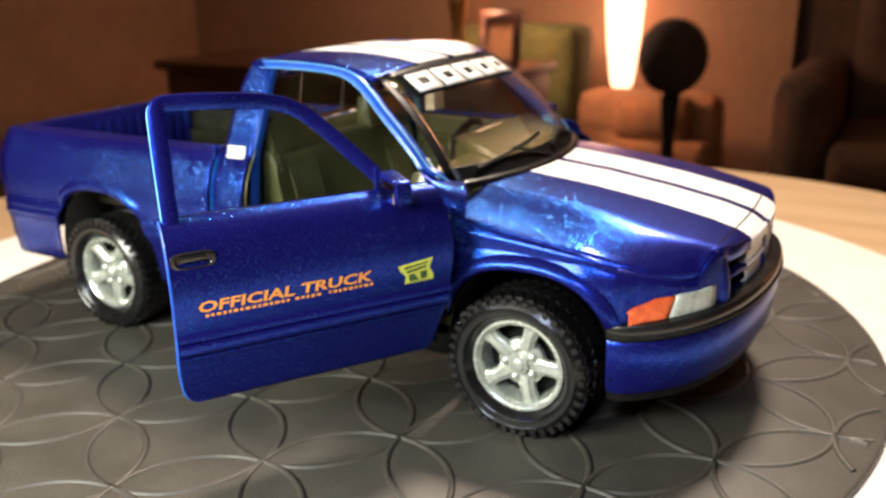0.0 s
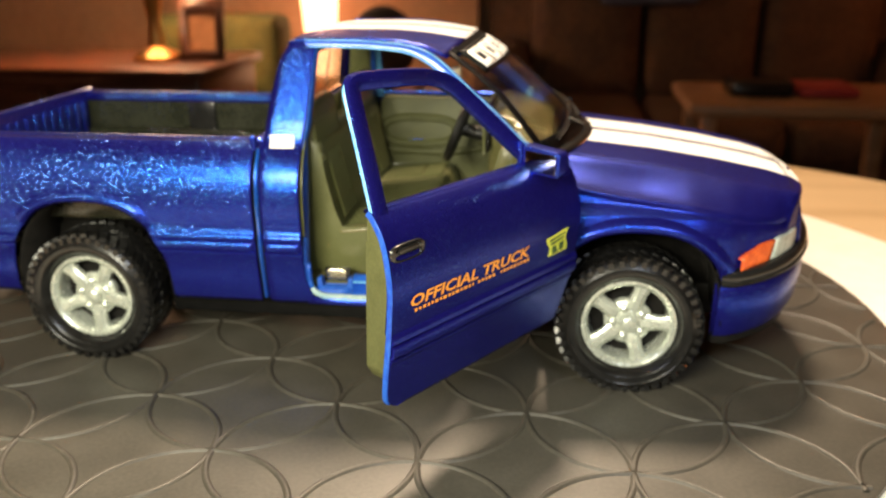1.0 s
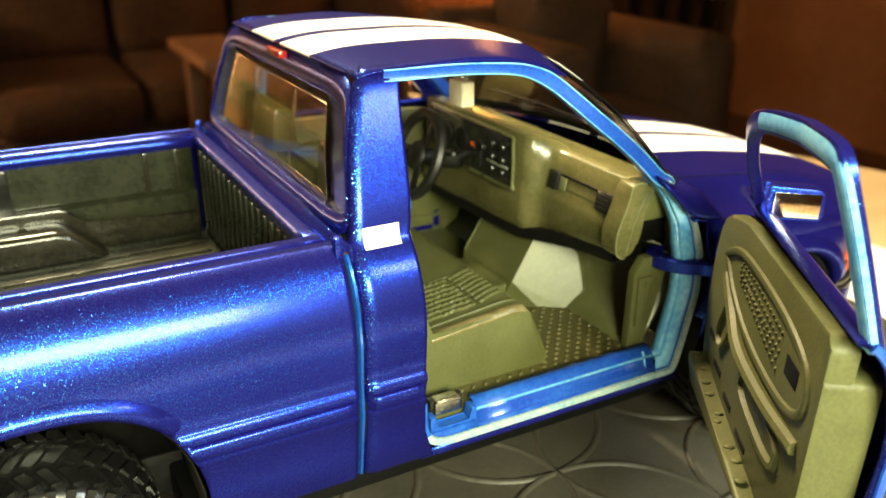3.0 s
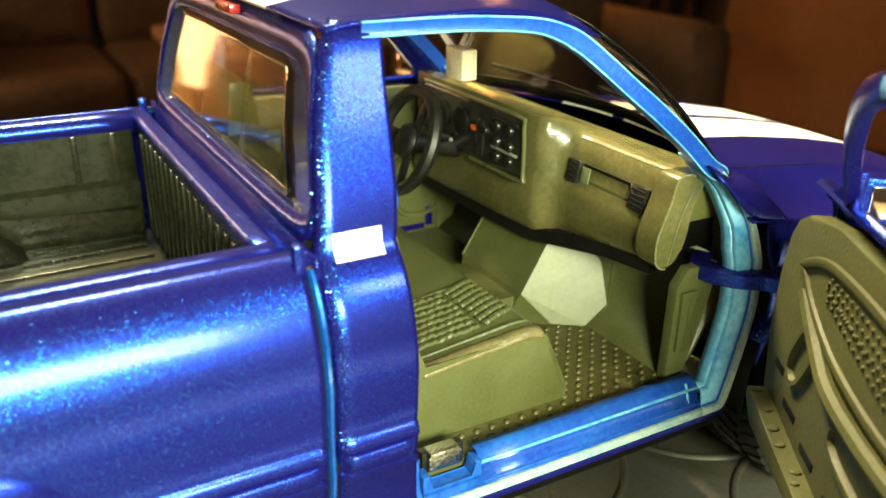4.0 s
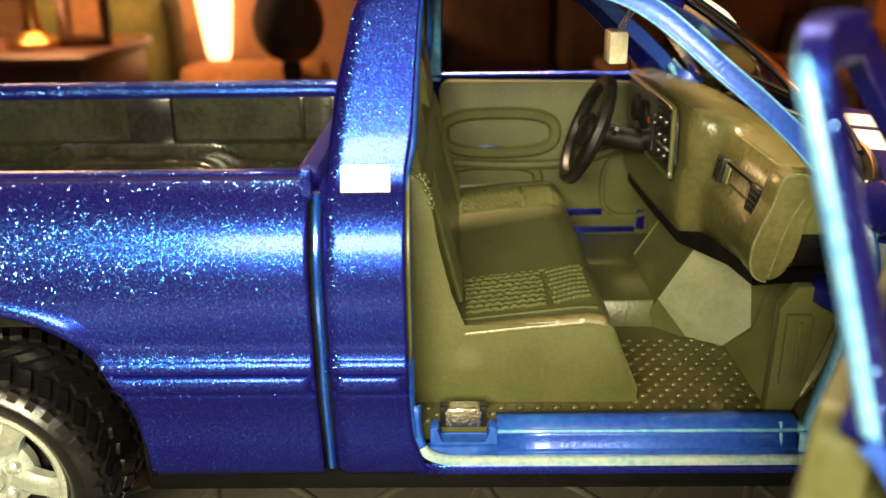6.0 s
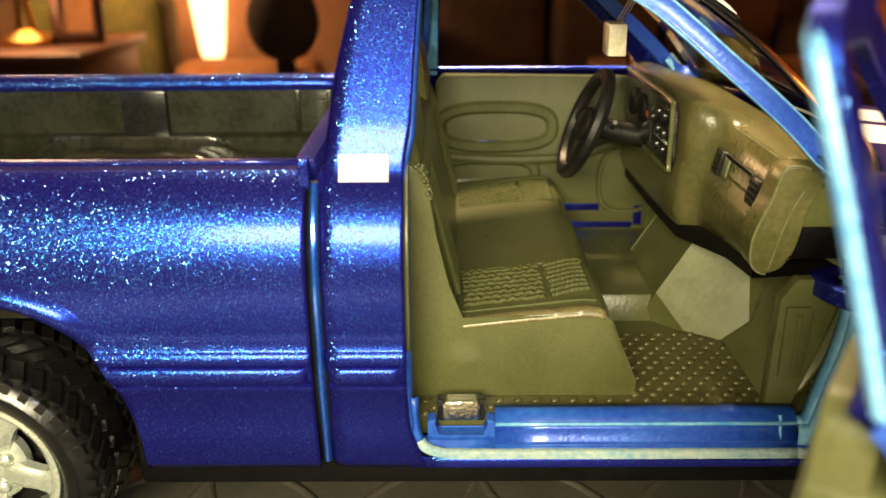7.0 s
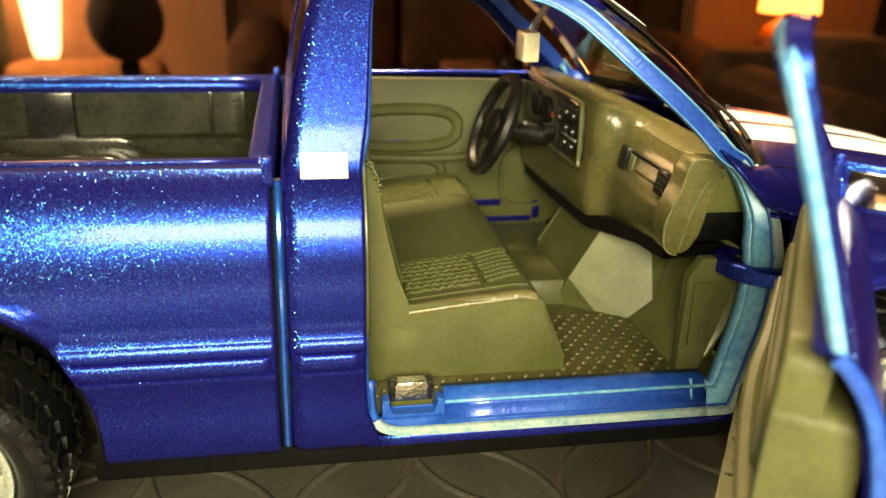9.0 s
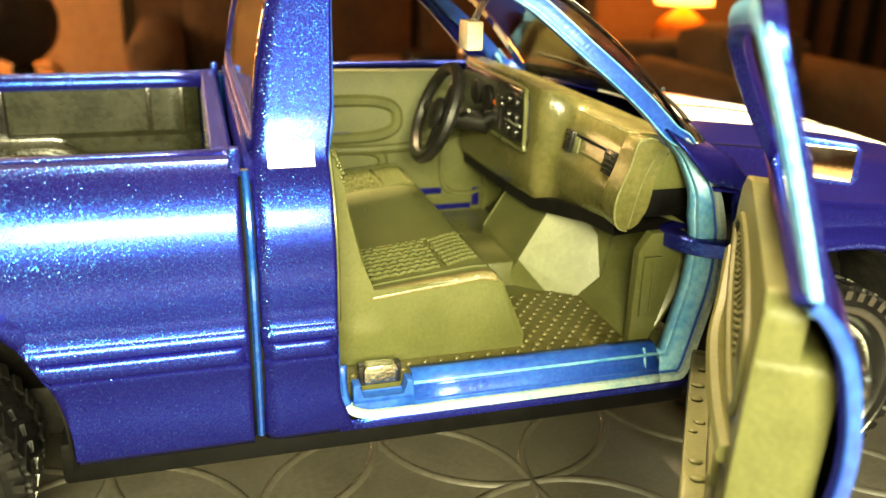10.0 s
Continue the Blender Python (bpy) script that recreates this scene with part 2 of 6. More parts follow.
def part(name, bm, mat, parent=None, label="", flat=False, shell=0.0, sharp=38):
    bmesh.ops.remove_doubles(bm, verts=bm.verts, dist=2e-4)
    bmesh.ops.recalc_face_normals(bm, faces=bm.faces)
    bmesh.ops.scale(bm, vec=(CM, CM, CM), verts=bm.verts)
    me = bpy.data.meshes.new(name)
    bm.to_mesh(me)
    bm.free()
    me.materials.append(mat)
    if not flat:
        me.shade_smooth()
        me.set_sharp_from_angle(angle=radians(sharp))
    ob = new(name, me)
    if shell:
        so = ob.modifiers.new("thickness", "SOLIDIFY")
        so.thickness, so.offset = shell * CM, 0.0
    ob.parent = parent
    if label:
        ob["label"] = label
    return ob


def thing(name, label, category, group="", kind="", at=None):
    ob = new(name)
    ob.empty_display_size = 0.01
    if at is not None:
        ob.matrix_world = at
    return tagged(ob, label, category, group, kind)


def surf(bm, rows, close=False):
    """A skin over rows of points."""
    vs = [[bm.verts.new(p) for p in row] for row in rows]
    for a, b in zip(vs, vs[1:]):
        n = len(a)
        for j in range(n if close else n - 1):
            k = (j + 1) % n
            try:
                bm.faces.new((a[j], a[k], b[k], b[j]))
            except ValueError:
                pass
    return vs


def box(bm, x0, x1, y0, y1, z0, z1, bevel=0.0, turn=None):
    m = Matrix.Translation(((x0 + x1) / 2, (y0 + y1) / 2, (z0 + z1) / 2))
    if turn is not None:
        m = m @ turn
    m = m @ Matrix.Diagonal((abs(x1 - x0), abs(y1 - y0), abs(z1 - z0), 1))
    vs = bmesh.ops.create_cube(bm, size=1.0, matrix=m)["verts"]
    if bevel:
        es = list({e for v in vs for e in v.link_edges})
        bmesh.ops.bevel(bm, geom=es, offset=bevel, segments=2, profile=0.6, affect="EDGES")


def prism(bm, poly, lo, hi, axis="y", bevel=0.0):
    """A solid from a flat outline, drawn out along an axis."""
    put = {"y": lambda a, b, c: (a, c, b), "x": lambda a, b, c: (c, a, b), "z": lambda a, b, c: (a, b, c)}[axis]
    lows = [bm.verts.new(put(a, b, lo)) for a, b in poly]
    highs = [bm.verts.new(put(a, b, hi)) for a, b in poly]
    faces = [bm.faces.new(lows), bm.faces.new(highs[::-1])]
    n = len(poly)
    for i in range(n):
        faces.append(bm.faces.new((lows[i], lows[(i + 1) % n], highs[(i + 1) % n], highs[i])))
    if bevel:
        es = list({e for f in faces for e in f.edges})
        bmesh.ops.bevel(bm, geom=es, offset=bevel, segments=2, profile=0.6, affect="EDGES")


def smooth_path(points, per=6):
    """Points along a soft curve through the given ones."""
    ps = [Vector(p) for p in points]
    out = []
    for i in range(len(ps) - 1):
        a, b, c, d = ps[max(i - 1, 0)], ps[i], ps[i + 1], ps[min(i + 2, len(ps) - 1)]
        for k in range(per):
            t = k / per
            out.append(0.5 * ((2 * b) + (c - a) * t + (2 * a - 5 * b + 4 * c - d) * t * t + (3 * b - a - 3 * c + d) * t ** 3))
    return out + [ps[-1]]


def tube(bm, path, ra, rb=None, sides=10, up=(0, 1, 0), square=False, closed=False):
    """A bar swept along a path; ra across, rb along up."""
    rb = rb or ra
    ps = [Vector(p) for p in path]
    up = Vector(up)
    rows = []
    n = len(ps)
    for i, p in enumerate(ps):
        if closed:
            d = ps[(i + 1) % n] - ps[i - 1]
        else:
            d = ps[min(i + 1, n - 1)] - ps[max(i - 1, 0)]
        d.normalize()
        side = d.cross(up).normalized()
        v = side.cross(d).normalized()
        if square:
            e = 0.82
            ring = [(-1, -e), (-e, -1), (e, -1), (1, -e), (1, e), (e, 1), (-e, 1), (-1, e)]
        else:
            ring = [(math.cos(2 * math.pi * k / sides), math.sin(2 * math.pi * k / sides)) for k in range(sides)]
        rows.append([p + side * (ra * a) + v * (rb * b) for a, b in ring])
    vs = surf(bm, rows + ([rows[0]] if closed else []), close=True)
    if not closed:
        bm.faces.new(vs[0][::-1])
        bm.faces.new(vs[-1])


def ring_face(bm, outer, inner):
    """A flat or bent frame between two loops of as many points."""
    surf(bm, [list(outer) + [outer[0]], list(inner) + [inner[0]]])


def lathe(bm, profile, at, axis="y", steps=48):
    """A turned body: profile of (radius, along)."""
    rows = []
    for k in range(steps):
        a = 2 * math.pi * k / steps
        ca, sa = math.cos(a), math.sin(a)
        if axis == "y":
            rows.append([(at[0] + r * ca, at[1] + h, at[2] + r * sa) for r, h in profile])
        else:
            rows.append([(at[0] + r * ca, at[1] + r * sa, at[2] + h) for r, h in profile])
    surf(bm, rows + [rows[0]])


def both(y):
    return (-y, y)


def lerp(a, b, t):
    return a + (b - a) * t


def poly_interp(x, pairs):
    return float(np.interp(x, [p[0] for p in pairs], [p[1] for p in pairs]))


# ---- the toy truck: front towards +x, open door towards -y ----
truck = thing("toy_pickup_truck", "metallic blue toy pickup truck, white stripes, one door open", "toy truck")

SKIN = [(2.2, 5.36), (2.35, 5.45), (3.0, 5.54), (3.74, 5.63), (3.79, 5.665), (3.83, 5.67), (3.86, 5.625), (3.885, 5.625), (3.92, 5.70), (3.97, 5.74), (4.08, 5.755), (4.15, 5.74), (4.185, 5.70), (4.20, 5.655),
        (4.23, 5.69), (4.28, 5.73), (4.36, 5.72), (4.42, 5.68), (4.46, 5.645), (4.8, 5.68), (5.3, 5.71), (5.7, 5.69), (6.0, 5.63), (6.3, 5.54), (6.55, 5.43), (6.8, 5.27), (6.95, 5.13), (7.05, 4.98), (7.1, 4.80)]
PLAIN_SKIN = [(z, y) for z, y in SKIN if not 3.89 < z < 4.22]
SMOOTH_SKIN = [(z, y) for z, y in SKIN if not 3.76 < z < 4.48]
LEVELS = [z for z, _ in SKIN]


def skin_y(z):
    return poly_interp(z, SKIN)


def arch_z(x, centre, half, top, low=2.2, power=2.5):
    """The lower edge of a side panel: the wheel opening's curve, else the sill."""
    u = abs(x - centre) / half
    return low if u >= 1 else max(low, low + (top - low) * (1 - u ** power) ** (1 / power))


def arch_columns(x0, x1, centre, half):
    """Columns of a panel, closer together at the steep flanks of the wheel opening."""
    xs = {round(x0 + (x1 - x0) * i / 24, 4) for i in range(25)} | {round(x1 - d, 4) for d in (0.08, 0.11, 0.14, 0.19, 0.26)}
    for k in range(33):
        a = math.pi * k / 32
        xs.add(round(centre - half * math.cos(a), 4))
    return sorted(x for x in xs if x0 - 1e-6 <= x <= x1 + 1e-6)


def side_panel(bm, s, x0, x1, centre, half, top, ztop=7.1, squeeze=lambda x: 1.0):
    rows = []
    for x in arch_columns(x0, x1, centre, half):
        low = arch_z(x, centre, half, top)
        bar = min(1.0, max(0.0, (x1 - 0.08 - x) / 0.12)) ** 0.5
        rows.append([(x, s * lerp(poly_interp(max(z, low), PLAIN_SKIN), skin_y(max(z, low)), bar) * squeeze(x), max(z, low)) for z in LEVELS if z <= ztop + 1e-6])
    surf(bm, rows)


def arch_lip(bm, s, centre, half, top, start=0.0, stop=1.0, skin=SMOOTH_SKIN, fade_z=4.42):
    """The rolled flare round a wheel opening, dying into the panel above the moulding."""
    ring = [(0.05, -0.34), (0.0, -0.16), (0.0, 0.02), (0.03, 0.10), (0.09, 0.155), (0.17, 0.17), (0.25, 0.145), (0.33, 0.085), (0.40, 0.03), (0.46, -0.03)]
    centre_line = []
    for k in range(57):
        a = math.pi * lerp(start, stop, k / 56)
        u = abs(math.cos(a))
        centre_line.append(Vector((centre - half * math.cos(a), 0, 2.2 + (top - 2.2) * max(0.0, 1 - u ** 2.5) ** 0.4)))
    rows = []
    for k, p in enumerate(centre_line):
        d = (centre_line[min(k + 1, 56)] - centre_line[max(k - 1, 0)]).normalized()
        fade = min(1.0, max(0.0, (p.z - fade_z) / 0.45)) ** 0.6
        row = []
        for o, b in ring:
            z = p.z + d.x * o
            row.append((p.x - d.z * o, s * (poly_interp(z, skin) + (b * fade if b > 0 else b) - 0.05 * (1 - fade)), z))
        rows.append(row)
    surf(bm, rows)


REAR, FRONT, HUB = -8.375, 8.375, 2.1
R_ARCH = (-8.15, 2.62, 5.30)
F_ARCH = (8.55, 2.50, 4.90)

# load bed
for s, side_name in ((-1, "near"), (1, "far")):
    bm = bmesh.new()
    side_panel(bm, s, -13.45, -2.72, *R_ARCH, ztop=7.1 if s < 0 else 6.96)
    # rolled rail and inner lip
    rail = [(4.80, 7.10), (4.62, 7.13), (4.42, 7.11), (4.34, 7.03), (4.33, 6.72)] if s < 0 else [(4.80, 6.98), (4.62, 7.0), (4.42, 6.98), (4.34, 6.90), (4.33, 6.62)]
    surf(bm, [[(x, s * y, z) for y, z in rail] for x in np.linspace(-13.45, -2.90, 12)])
    part("bed_side", bm, BLUE, truck, shell=0.07, sharp=50)
    bm = bmesh.new()
    arch_lip(bm, s, *R_ARCH, start=0.205, stop=0.795)
    part("wheel_arch_flare", bm, BLUE, truck, sharp=70)
    # liner wall with step and upright joints
    bm = bmesh.new()
    wall = [(4.36, 6.70), (4.30, 6.66), (4.26, 5.62), (4.05, 5.52), (4.02, 4.45)]
    surf(bm, [[(x, s * y, z) for y, z in wall] for x in np.linspace(-13.3, -3.2, 14)])
    part("bed_liner_side", bm, LINER, truck, shell=0.06)
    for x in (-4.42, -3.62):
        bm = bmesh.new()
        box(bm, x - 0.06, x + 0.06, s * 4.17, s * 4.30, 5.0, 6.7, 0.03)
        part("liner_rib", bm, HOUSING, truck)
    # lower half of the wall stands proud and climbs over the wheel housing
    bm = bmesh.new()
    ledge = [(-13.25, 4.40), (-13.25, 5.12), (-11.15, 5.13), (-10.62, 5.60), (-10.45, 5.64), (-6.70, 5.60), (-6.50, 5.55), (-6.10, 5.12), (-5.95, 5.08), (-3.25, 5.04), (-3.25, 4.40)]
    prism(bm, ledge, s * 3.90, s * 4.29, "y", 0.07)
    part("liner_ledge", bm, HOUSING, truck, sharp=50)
    bm = bmesh.new()
    box(bm, -8.82, -7.70, s * 4.02, s * 4.30, 5.5, 6.72, 0.05)
    part("liner_block", bm, BLACK, truck)
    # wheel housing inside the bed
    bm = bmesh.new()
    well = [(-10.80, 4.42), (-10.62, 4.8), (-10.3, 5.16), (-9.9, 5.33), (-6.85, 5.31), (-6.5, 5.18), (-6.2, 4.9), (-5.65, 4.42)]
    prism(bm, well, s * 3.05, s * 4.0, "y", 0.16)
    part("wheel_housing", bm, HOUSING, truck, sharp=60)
    for x in (-9.3, -7.6):
        bm = bmesh.new()
        lathe(bm, [(0.0, 0.03), (0.09, 0.03), (0.12, 0.0)], (x, s * 3.6, 5.32), "z", 10)
        part("stud", bm, LINER, truck)

bm = bmesh.new()
box(bm, -13.35, -3.1, -4.1, 4.1, 4.30, 4.42)
part("bed_floor", bm, LINER, truck, "dark ribbed bed floor")
for i in range(13):
    y = -3.72 + 0.62 * i
    bm = bmesh.new()
    box(bm, -13.1, -3.35, y - 0.14, y + 0.14, 4.40, 4.48, 0.04)
    part("floor_rib", bm, LINER, truck)
# front wall of the bed
bm = bmesh.new()
box(bm, -3.06, -2.92, -4.3, 4.3, 4.3, 6.80, 0.03)
part("bed_front_liner", bm, LINER, truck)
for i in range(17):
    y = -3.7 + 0.46 * i
    bm = bmesh.new()
    box(bm, -3.15, -3.04, y - 0.10, y + 0.10, 4.5, 6.74, 0.04)
    part("wall_rib", bm, LINER, truck)
bm = bmesh.new()
rim = [(-3.08, 6.70), (-3.09, 6.94), (-3.04, 7.01), (-2.92, 7.03), (-2.80, 6.98), (-2.74, 6.84), (-2.74, 4.6)]
surf(bm, [[(x, y, z) for x, z in rim] for y in np.linspace(-4.85, 4.85, 10)])
part("bed_front_rail", bm, BLUE, truck, shell=0.06)
for s in both(1):
    bm = bmesh.new()
    box(bm, -2.84, -2.66, s * 5.08 - 0.12, s * 5.08 + 0.12, 6.85, 7.32 if s < 0 else 7.2, 0.07)
    part("rail_post", bm, BLUE, truck)
# tailgate
bm = bmesh.new()
gate = [(-13.30, 4.4), (-13.30, 6.95), (-13.36, 7.08), (-13.52, 7.10), (-13.64, 7.02), (-13.68, 6.6), (-13.72, 5.0), (-13.66, 3.3)]
surf(bm, [[(x, y, z) for x, z in gate] for y in np.linspace(-4.95, 4.95, 14)])
part("tailgate", bm, BLUE, truck, shell=0.06)
for i in range(15):
    y = -3.9 + 7.8 * i / 14
    bm = bmesh.new()
    box(bm, -13.29, -13.22, y - 0.13, y + 0.13, 4.6, 6.7, 0.03)
    part("tailgate_rib", bm, BLUE, truck)
for s in both(1):
    bm = bmesh.new()
    box(bm, -13.66, -13.40, s * 4.95, s * 5.45, 4.6, 6.4, 0.05)
    part("tail_lamp", bm, RED, truck, "red tail lamp")
bm = bmesh.new()
prism(bm, [(-13.3, -5.35), (-14.15, -5.2), (-14.35, -4.2), (-14.4, 0), (-14.35, 4.2), (-14.15, 5.2), (-13.3, 5.35)], 2.75, 3.45, "z", 0.1)
part("rear_bumper", bm, BLUE, truck)
bm = bmesh.new()
box(bm, -14.2, -12.6, -1.0, 1.0, 1.95, 2.5, 0.08)
box(bm, -14.55, -14.1, -0.3, 0.3, 2.0, 2.3, 0.05)
part("tow_hitch", bm, UNDER, truck)

# cab
PILLAR = [(7.1, 5.02), (7.35, 4.98), (8.2, 4.68), (9.2, 4.30), (9.6, 4.15), (9.82, 4.05), (9.95, 3.92), (10.0, 3.80)]


def cab_y(z):
    return skin_y(z) if z < 6.9 else poly_interp(z, [(6.9, skin_y(6.9))] + PILLAR)


def cab_rear(z):
    return poly_interp(z, [(2.2, -2.50), (6.9, -2.50), (7.2, -2.44), (8.5, -2.24), (9.4, -2.02), (9.8, -1.84), (10.0, -1.62)])


cab_levels = [z for z in LEVELS if z < 6.9] + [6.95, 7.1, 7.35, 7.8, 8.3, 8.8, 9.2, 9.5, 9.7, 9.84, 9.94, 10.0]
for s in both(1):
    bm = bmesh.new()
    rows = []
    for u in (0.0, 0.05, 0.10, 0.15, 0.2, 0.3, 0.4, 0.5, 0.6, 0.7, 0.8, 0.85, 0.9, 0.95, 1.0):
        row = []
        bar = min(1.0, max(0.0, (min(u, 1 - u) - 0.05) / 0.1)) ** 0.5
        for z in cab_levels:
            front = poly_interp(z, [(2.2, -0.9), (2.5, -1.15), (3.2, -1.28), (7.2, -1.28), (7.6, -1.18), (9.4, -1.06), (10.0, -0.98)])
            x = lerp(cab_rear(z), front, u)
            # rounded rear corner of the pillar
            inset = 0.12 * max(0.0, 1 - u * 6) ** 2
            row.append((x, s * ((lerp(poly_interp(z, PLAIN_SKIN), cab_y(z), bar) if 3.9 < z < 4.3 else cab_y(z)) - inset), z))
        rows.append(row)
    surf(bm, rows)
    part("cab_corner", bm, BLUE, truck, shell=0.08, sharp=50)
    bm = bmesh.new()
    tube(bm, [(-2.60, s * (skin_y(z) - 0.09), z) for z in (2.35, 3.0, 3.8, 4.6, 5.3, 6.0, 6.4, 6.7, 6.9)], 0.07, 0.10, 10, up=(0, 1, 0))
    part("cab_seam_bead", bm, BEAD, truck)
    bm = bmesh.new()
    surf(bm, [[(-2.73, s * (skin_y(z) - 0.09), z), (-2.47, s * (skin_y(z) - 0.09), z)] for z in (2.3, 3.0, 3.8, 4.6, 5.3, 6.0, 6.4, 6.7, 6.95)])
    part("seam_gap", bm, UNDER, truck, shell=0.03)
    # edge of the door opening, behind the door
    bm = bmesh.new()
    jamb = [(-1.18, 2.95), (-1.24, 3.4), (-1.25, 7.15), (-1.14, 7.6), (-1.04, 9.4), (-1.0, 9.78)]
    rows = []
    for x, z in jamb:
        y = cab_y(z)
        rows.append([(x - 0.05, s * (y - 0.02), z), (x - 0.01, s * (y - 0.08), z), (x + 0.01, s * (y - 0.22), z), (x + 0.01, s * (y - 0.34), z), (x - 0.08, s * (y - 0.42), z)])
    surf(bm, rows)
    part("door_jamb", bm, EDGE, truck, shell=0.05)
    # sill and front post: pale lip, groove, sloping band and pale upper edge in one frame
    bm = bmesh.new()
    outer_lip = [(5.28, 2.16), (5.42, 2.22), (5.45, 2.42)]
    surf(bm, [[(x, s * y, z) for y, z in outer_lip] for x in np.linspace(-1.25, 5.62, 10)])
    part("door_sill", bm, BLUE, truck, shell=0.05)
    sill = smooth_path([(-1.27, 0, 4.2), (-1.26, 0, 3.3), (-1.22, 0, 2.86), (-1.08, 0, 2.58), (-0.80, 0, 2.44), (-0.4, 0, 2.41), (1.5, 0, 2.40), (3.4, 0, 2.40), (5.0, 0, 2.40)], 4)
    post = smooth_path([(5.0, 0, 2.40), (5.40, 0, 2.40), (5.52, 0, 2.46), (5.62, 0, 2.66), (5.80, 0, 3.4), (6.0, 0, 4.3), (6.08, 0, 5.2), (6.02, 0, 5.95), (5.86, 0, 6.40), (5.50, 0, 6.92), (5.0, 0, 7.48)], 4)
    flat_sill = [Vector((x, 0, 2.40)) for x in (0.12, 1.0, 2.0, 3.0, 4.0, 5.0)]
    latch_sill = [Vector((x, 0, 2.40)) for x in (-1.16, -0.9, -0.4, 0.12)]
    frame_y = [(2.4, 5.47), (3.2, 5.47), (4.5, 5.46), (5.4, 5.36), (6.0, 5.18), (6.5, 4.96), (6.9, 4.82), (7.5, 4.62)]

    def ribbon(name, path, profile, mat_):
        b2 = bmesh.new()
        rows2 = []
        for i, p in enumerate(path):
            d = (path[min(i + 1, len(path) - 1)] - path[max(i - 1, 0)]).normalized()
            y2 = poly_interp(p.z, frame_y)
            o2 = 1.0 - 0.55 * min(1.0, max(0.0, (p.z - 5.6) / 1.2))
            rows2.append([(p.x - d.z * o * o2, s * (y2 - inset), p.z + d.x * o * o2) for o, inset in profile])
        surf(b2, rows2)
        part(name, b2, mat_, truck, shell=0.04)

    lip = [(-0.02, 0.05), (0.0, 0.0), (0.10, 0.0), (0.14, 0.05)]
    ribbon("jamb_lip", sill[3:11], lip, EDGE)
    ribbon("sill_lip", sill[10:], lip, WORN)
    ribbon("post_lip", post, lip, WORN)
    ribbon("sill_groove", flat_sill, [(0.135, 0.05), (0.16, 0.10), (0.20, 0.10)], EDGE)
    ribbon("sill_groove", latch_sill, [(0.135, 0.05), (0.16, 0.10), (0.26, 0.12), (0.30, 0.20)], EDGE)
    ribbon("sill_channel", flat_sill, [(0.20, 0.10), (0.24, 0.13), (0.40, 0.22), (0.48, 0.215)], POST_PAINT)
    ribbon("sill_upper_edge", flat_sill, [(0.50, 0.235), (0.535, 0.25), (0.63, 0.36), (0.65, 0.42), (0.64, 0.56)], EDGE)
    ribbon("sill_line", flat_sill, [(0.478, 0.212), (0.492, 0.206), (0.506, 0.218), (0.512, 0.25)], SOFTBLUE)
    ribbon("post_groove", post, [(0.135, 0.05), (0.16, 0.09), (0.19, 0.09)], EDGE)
    # the light that the post faces is put into its pale channel
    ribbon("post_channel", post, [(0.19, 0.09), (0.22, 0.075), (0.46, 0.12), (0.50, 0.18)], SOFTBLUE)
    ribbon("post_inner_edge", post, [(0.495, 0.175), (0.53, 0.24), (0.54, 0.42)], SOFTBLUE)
    bm = bmesh.new()
    tube(bm, [(4.74, s * 5.33, 2.62), (4.74, s * 5.19, 3.02)], 0.035, 0.03, 6, up=(1, 0, 0))
    part("sill_rib", bm, SOFTBLUE, truck)
    # inner trim of the rear pillar
    bm = bmesh.new()
    surf(bm, [[(cab_rear(z) + 0.16, s * (cab_y(z) - 0.20), z), (-1.30, s * (cab_y(z) - 0.20), z), (-1.22, s * (cab_y(z) - 0.12), z)] for z in np.linspace(4.4, 9.5, 12)])
    part("pillar_trim", bm, OLIVE, truck, shell=0.05)
    # windscreen post and roof rail: one broad flat band with a pale rim on both sides
    band = [(5.70, 4.10, 6.45), (5.62, 4.48, 6.72), (5.36, 4.72, 6.98), (5.03, 4.74, 7.18), (4.58, 4.64, 7.64), (4.0, 4.52, 8.16), (3.42, 4.38, 8.64), (2.98, 4.25, 9.02), (2.5, 4.13, 9.40), (2.08, 4.07, 9.62), (1.55, 4.04, 9.76), (0.5, 4.03, 9.85), (-0.4, 4.03, 9.87), (-1.0, 4.03, 9.87), (-1.3, 4.02, 9.87)]
    path = smooth_path([(x, s * y, z) for x, y, z in band], 8)
    rims = ([], [])
    rows = []
    for i, p in enumerate(path):
        d = (path[min(i + 1, len(path) - 1)] - path[max(i - 1, 0)]).normalized()
        n = Vector((d.z, 0, -d.x)).normalized()
        half = 0.155 if p.z < 9.5 else lerp(0.155, 0.11, min(1.0, (p.z - 9.5) / 0.3))
        prof = ((-half, -0.16), (-half, 0.04), (-half * 0.86, 0.085), (-half * 0.45, 0.06), (half * 0.45, 0.06), (half * 0.86, 0.085), (half, 0.04), (half, -0.16))
        rows.append([p + n * o + Vector((0, s * out, 0)) for o, out in prof])
        rims[0].append(p - n * half * 0.93 + Vector((0, s * 0.075, 0)))
        rims[1].append(p + n * half * 0.93 + Vector((0, s * 0.075, 0)))
    bm = bmesh.new()
    surf(bm, rows, close=True)
    part("windscreen_post", bm, POST_PAINT, truck, sharp=50)
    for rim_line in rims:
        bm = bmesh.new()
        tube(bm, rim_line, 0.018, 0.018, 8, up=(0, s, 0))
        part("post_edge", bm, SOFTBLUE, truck)

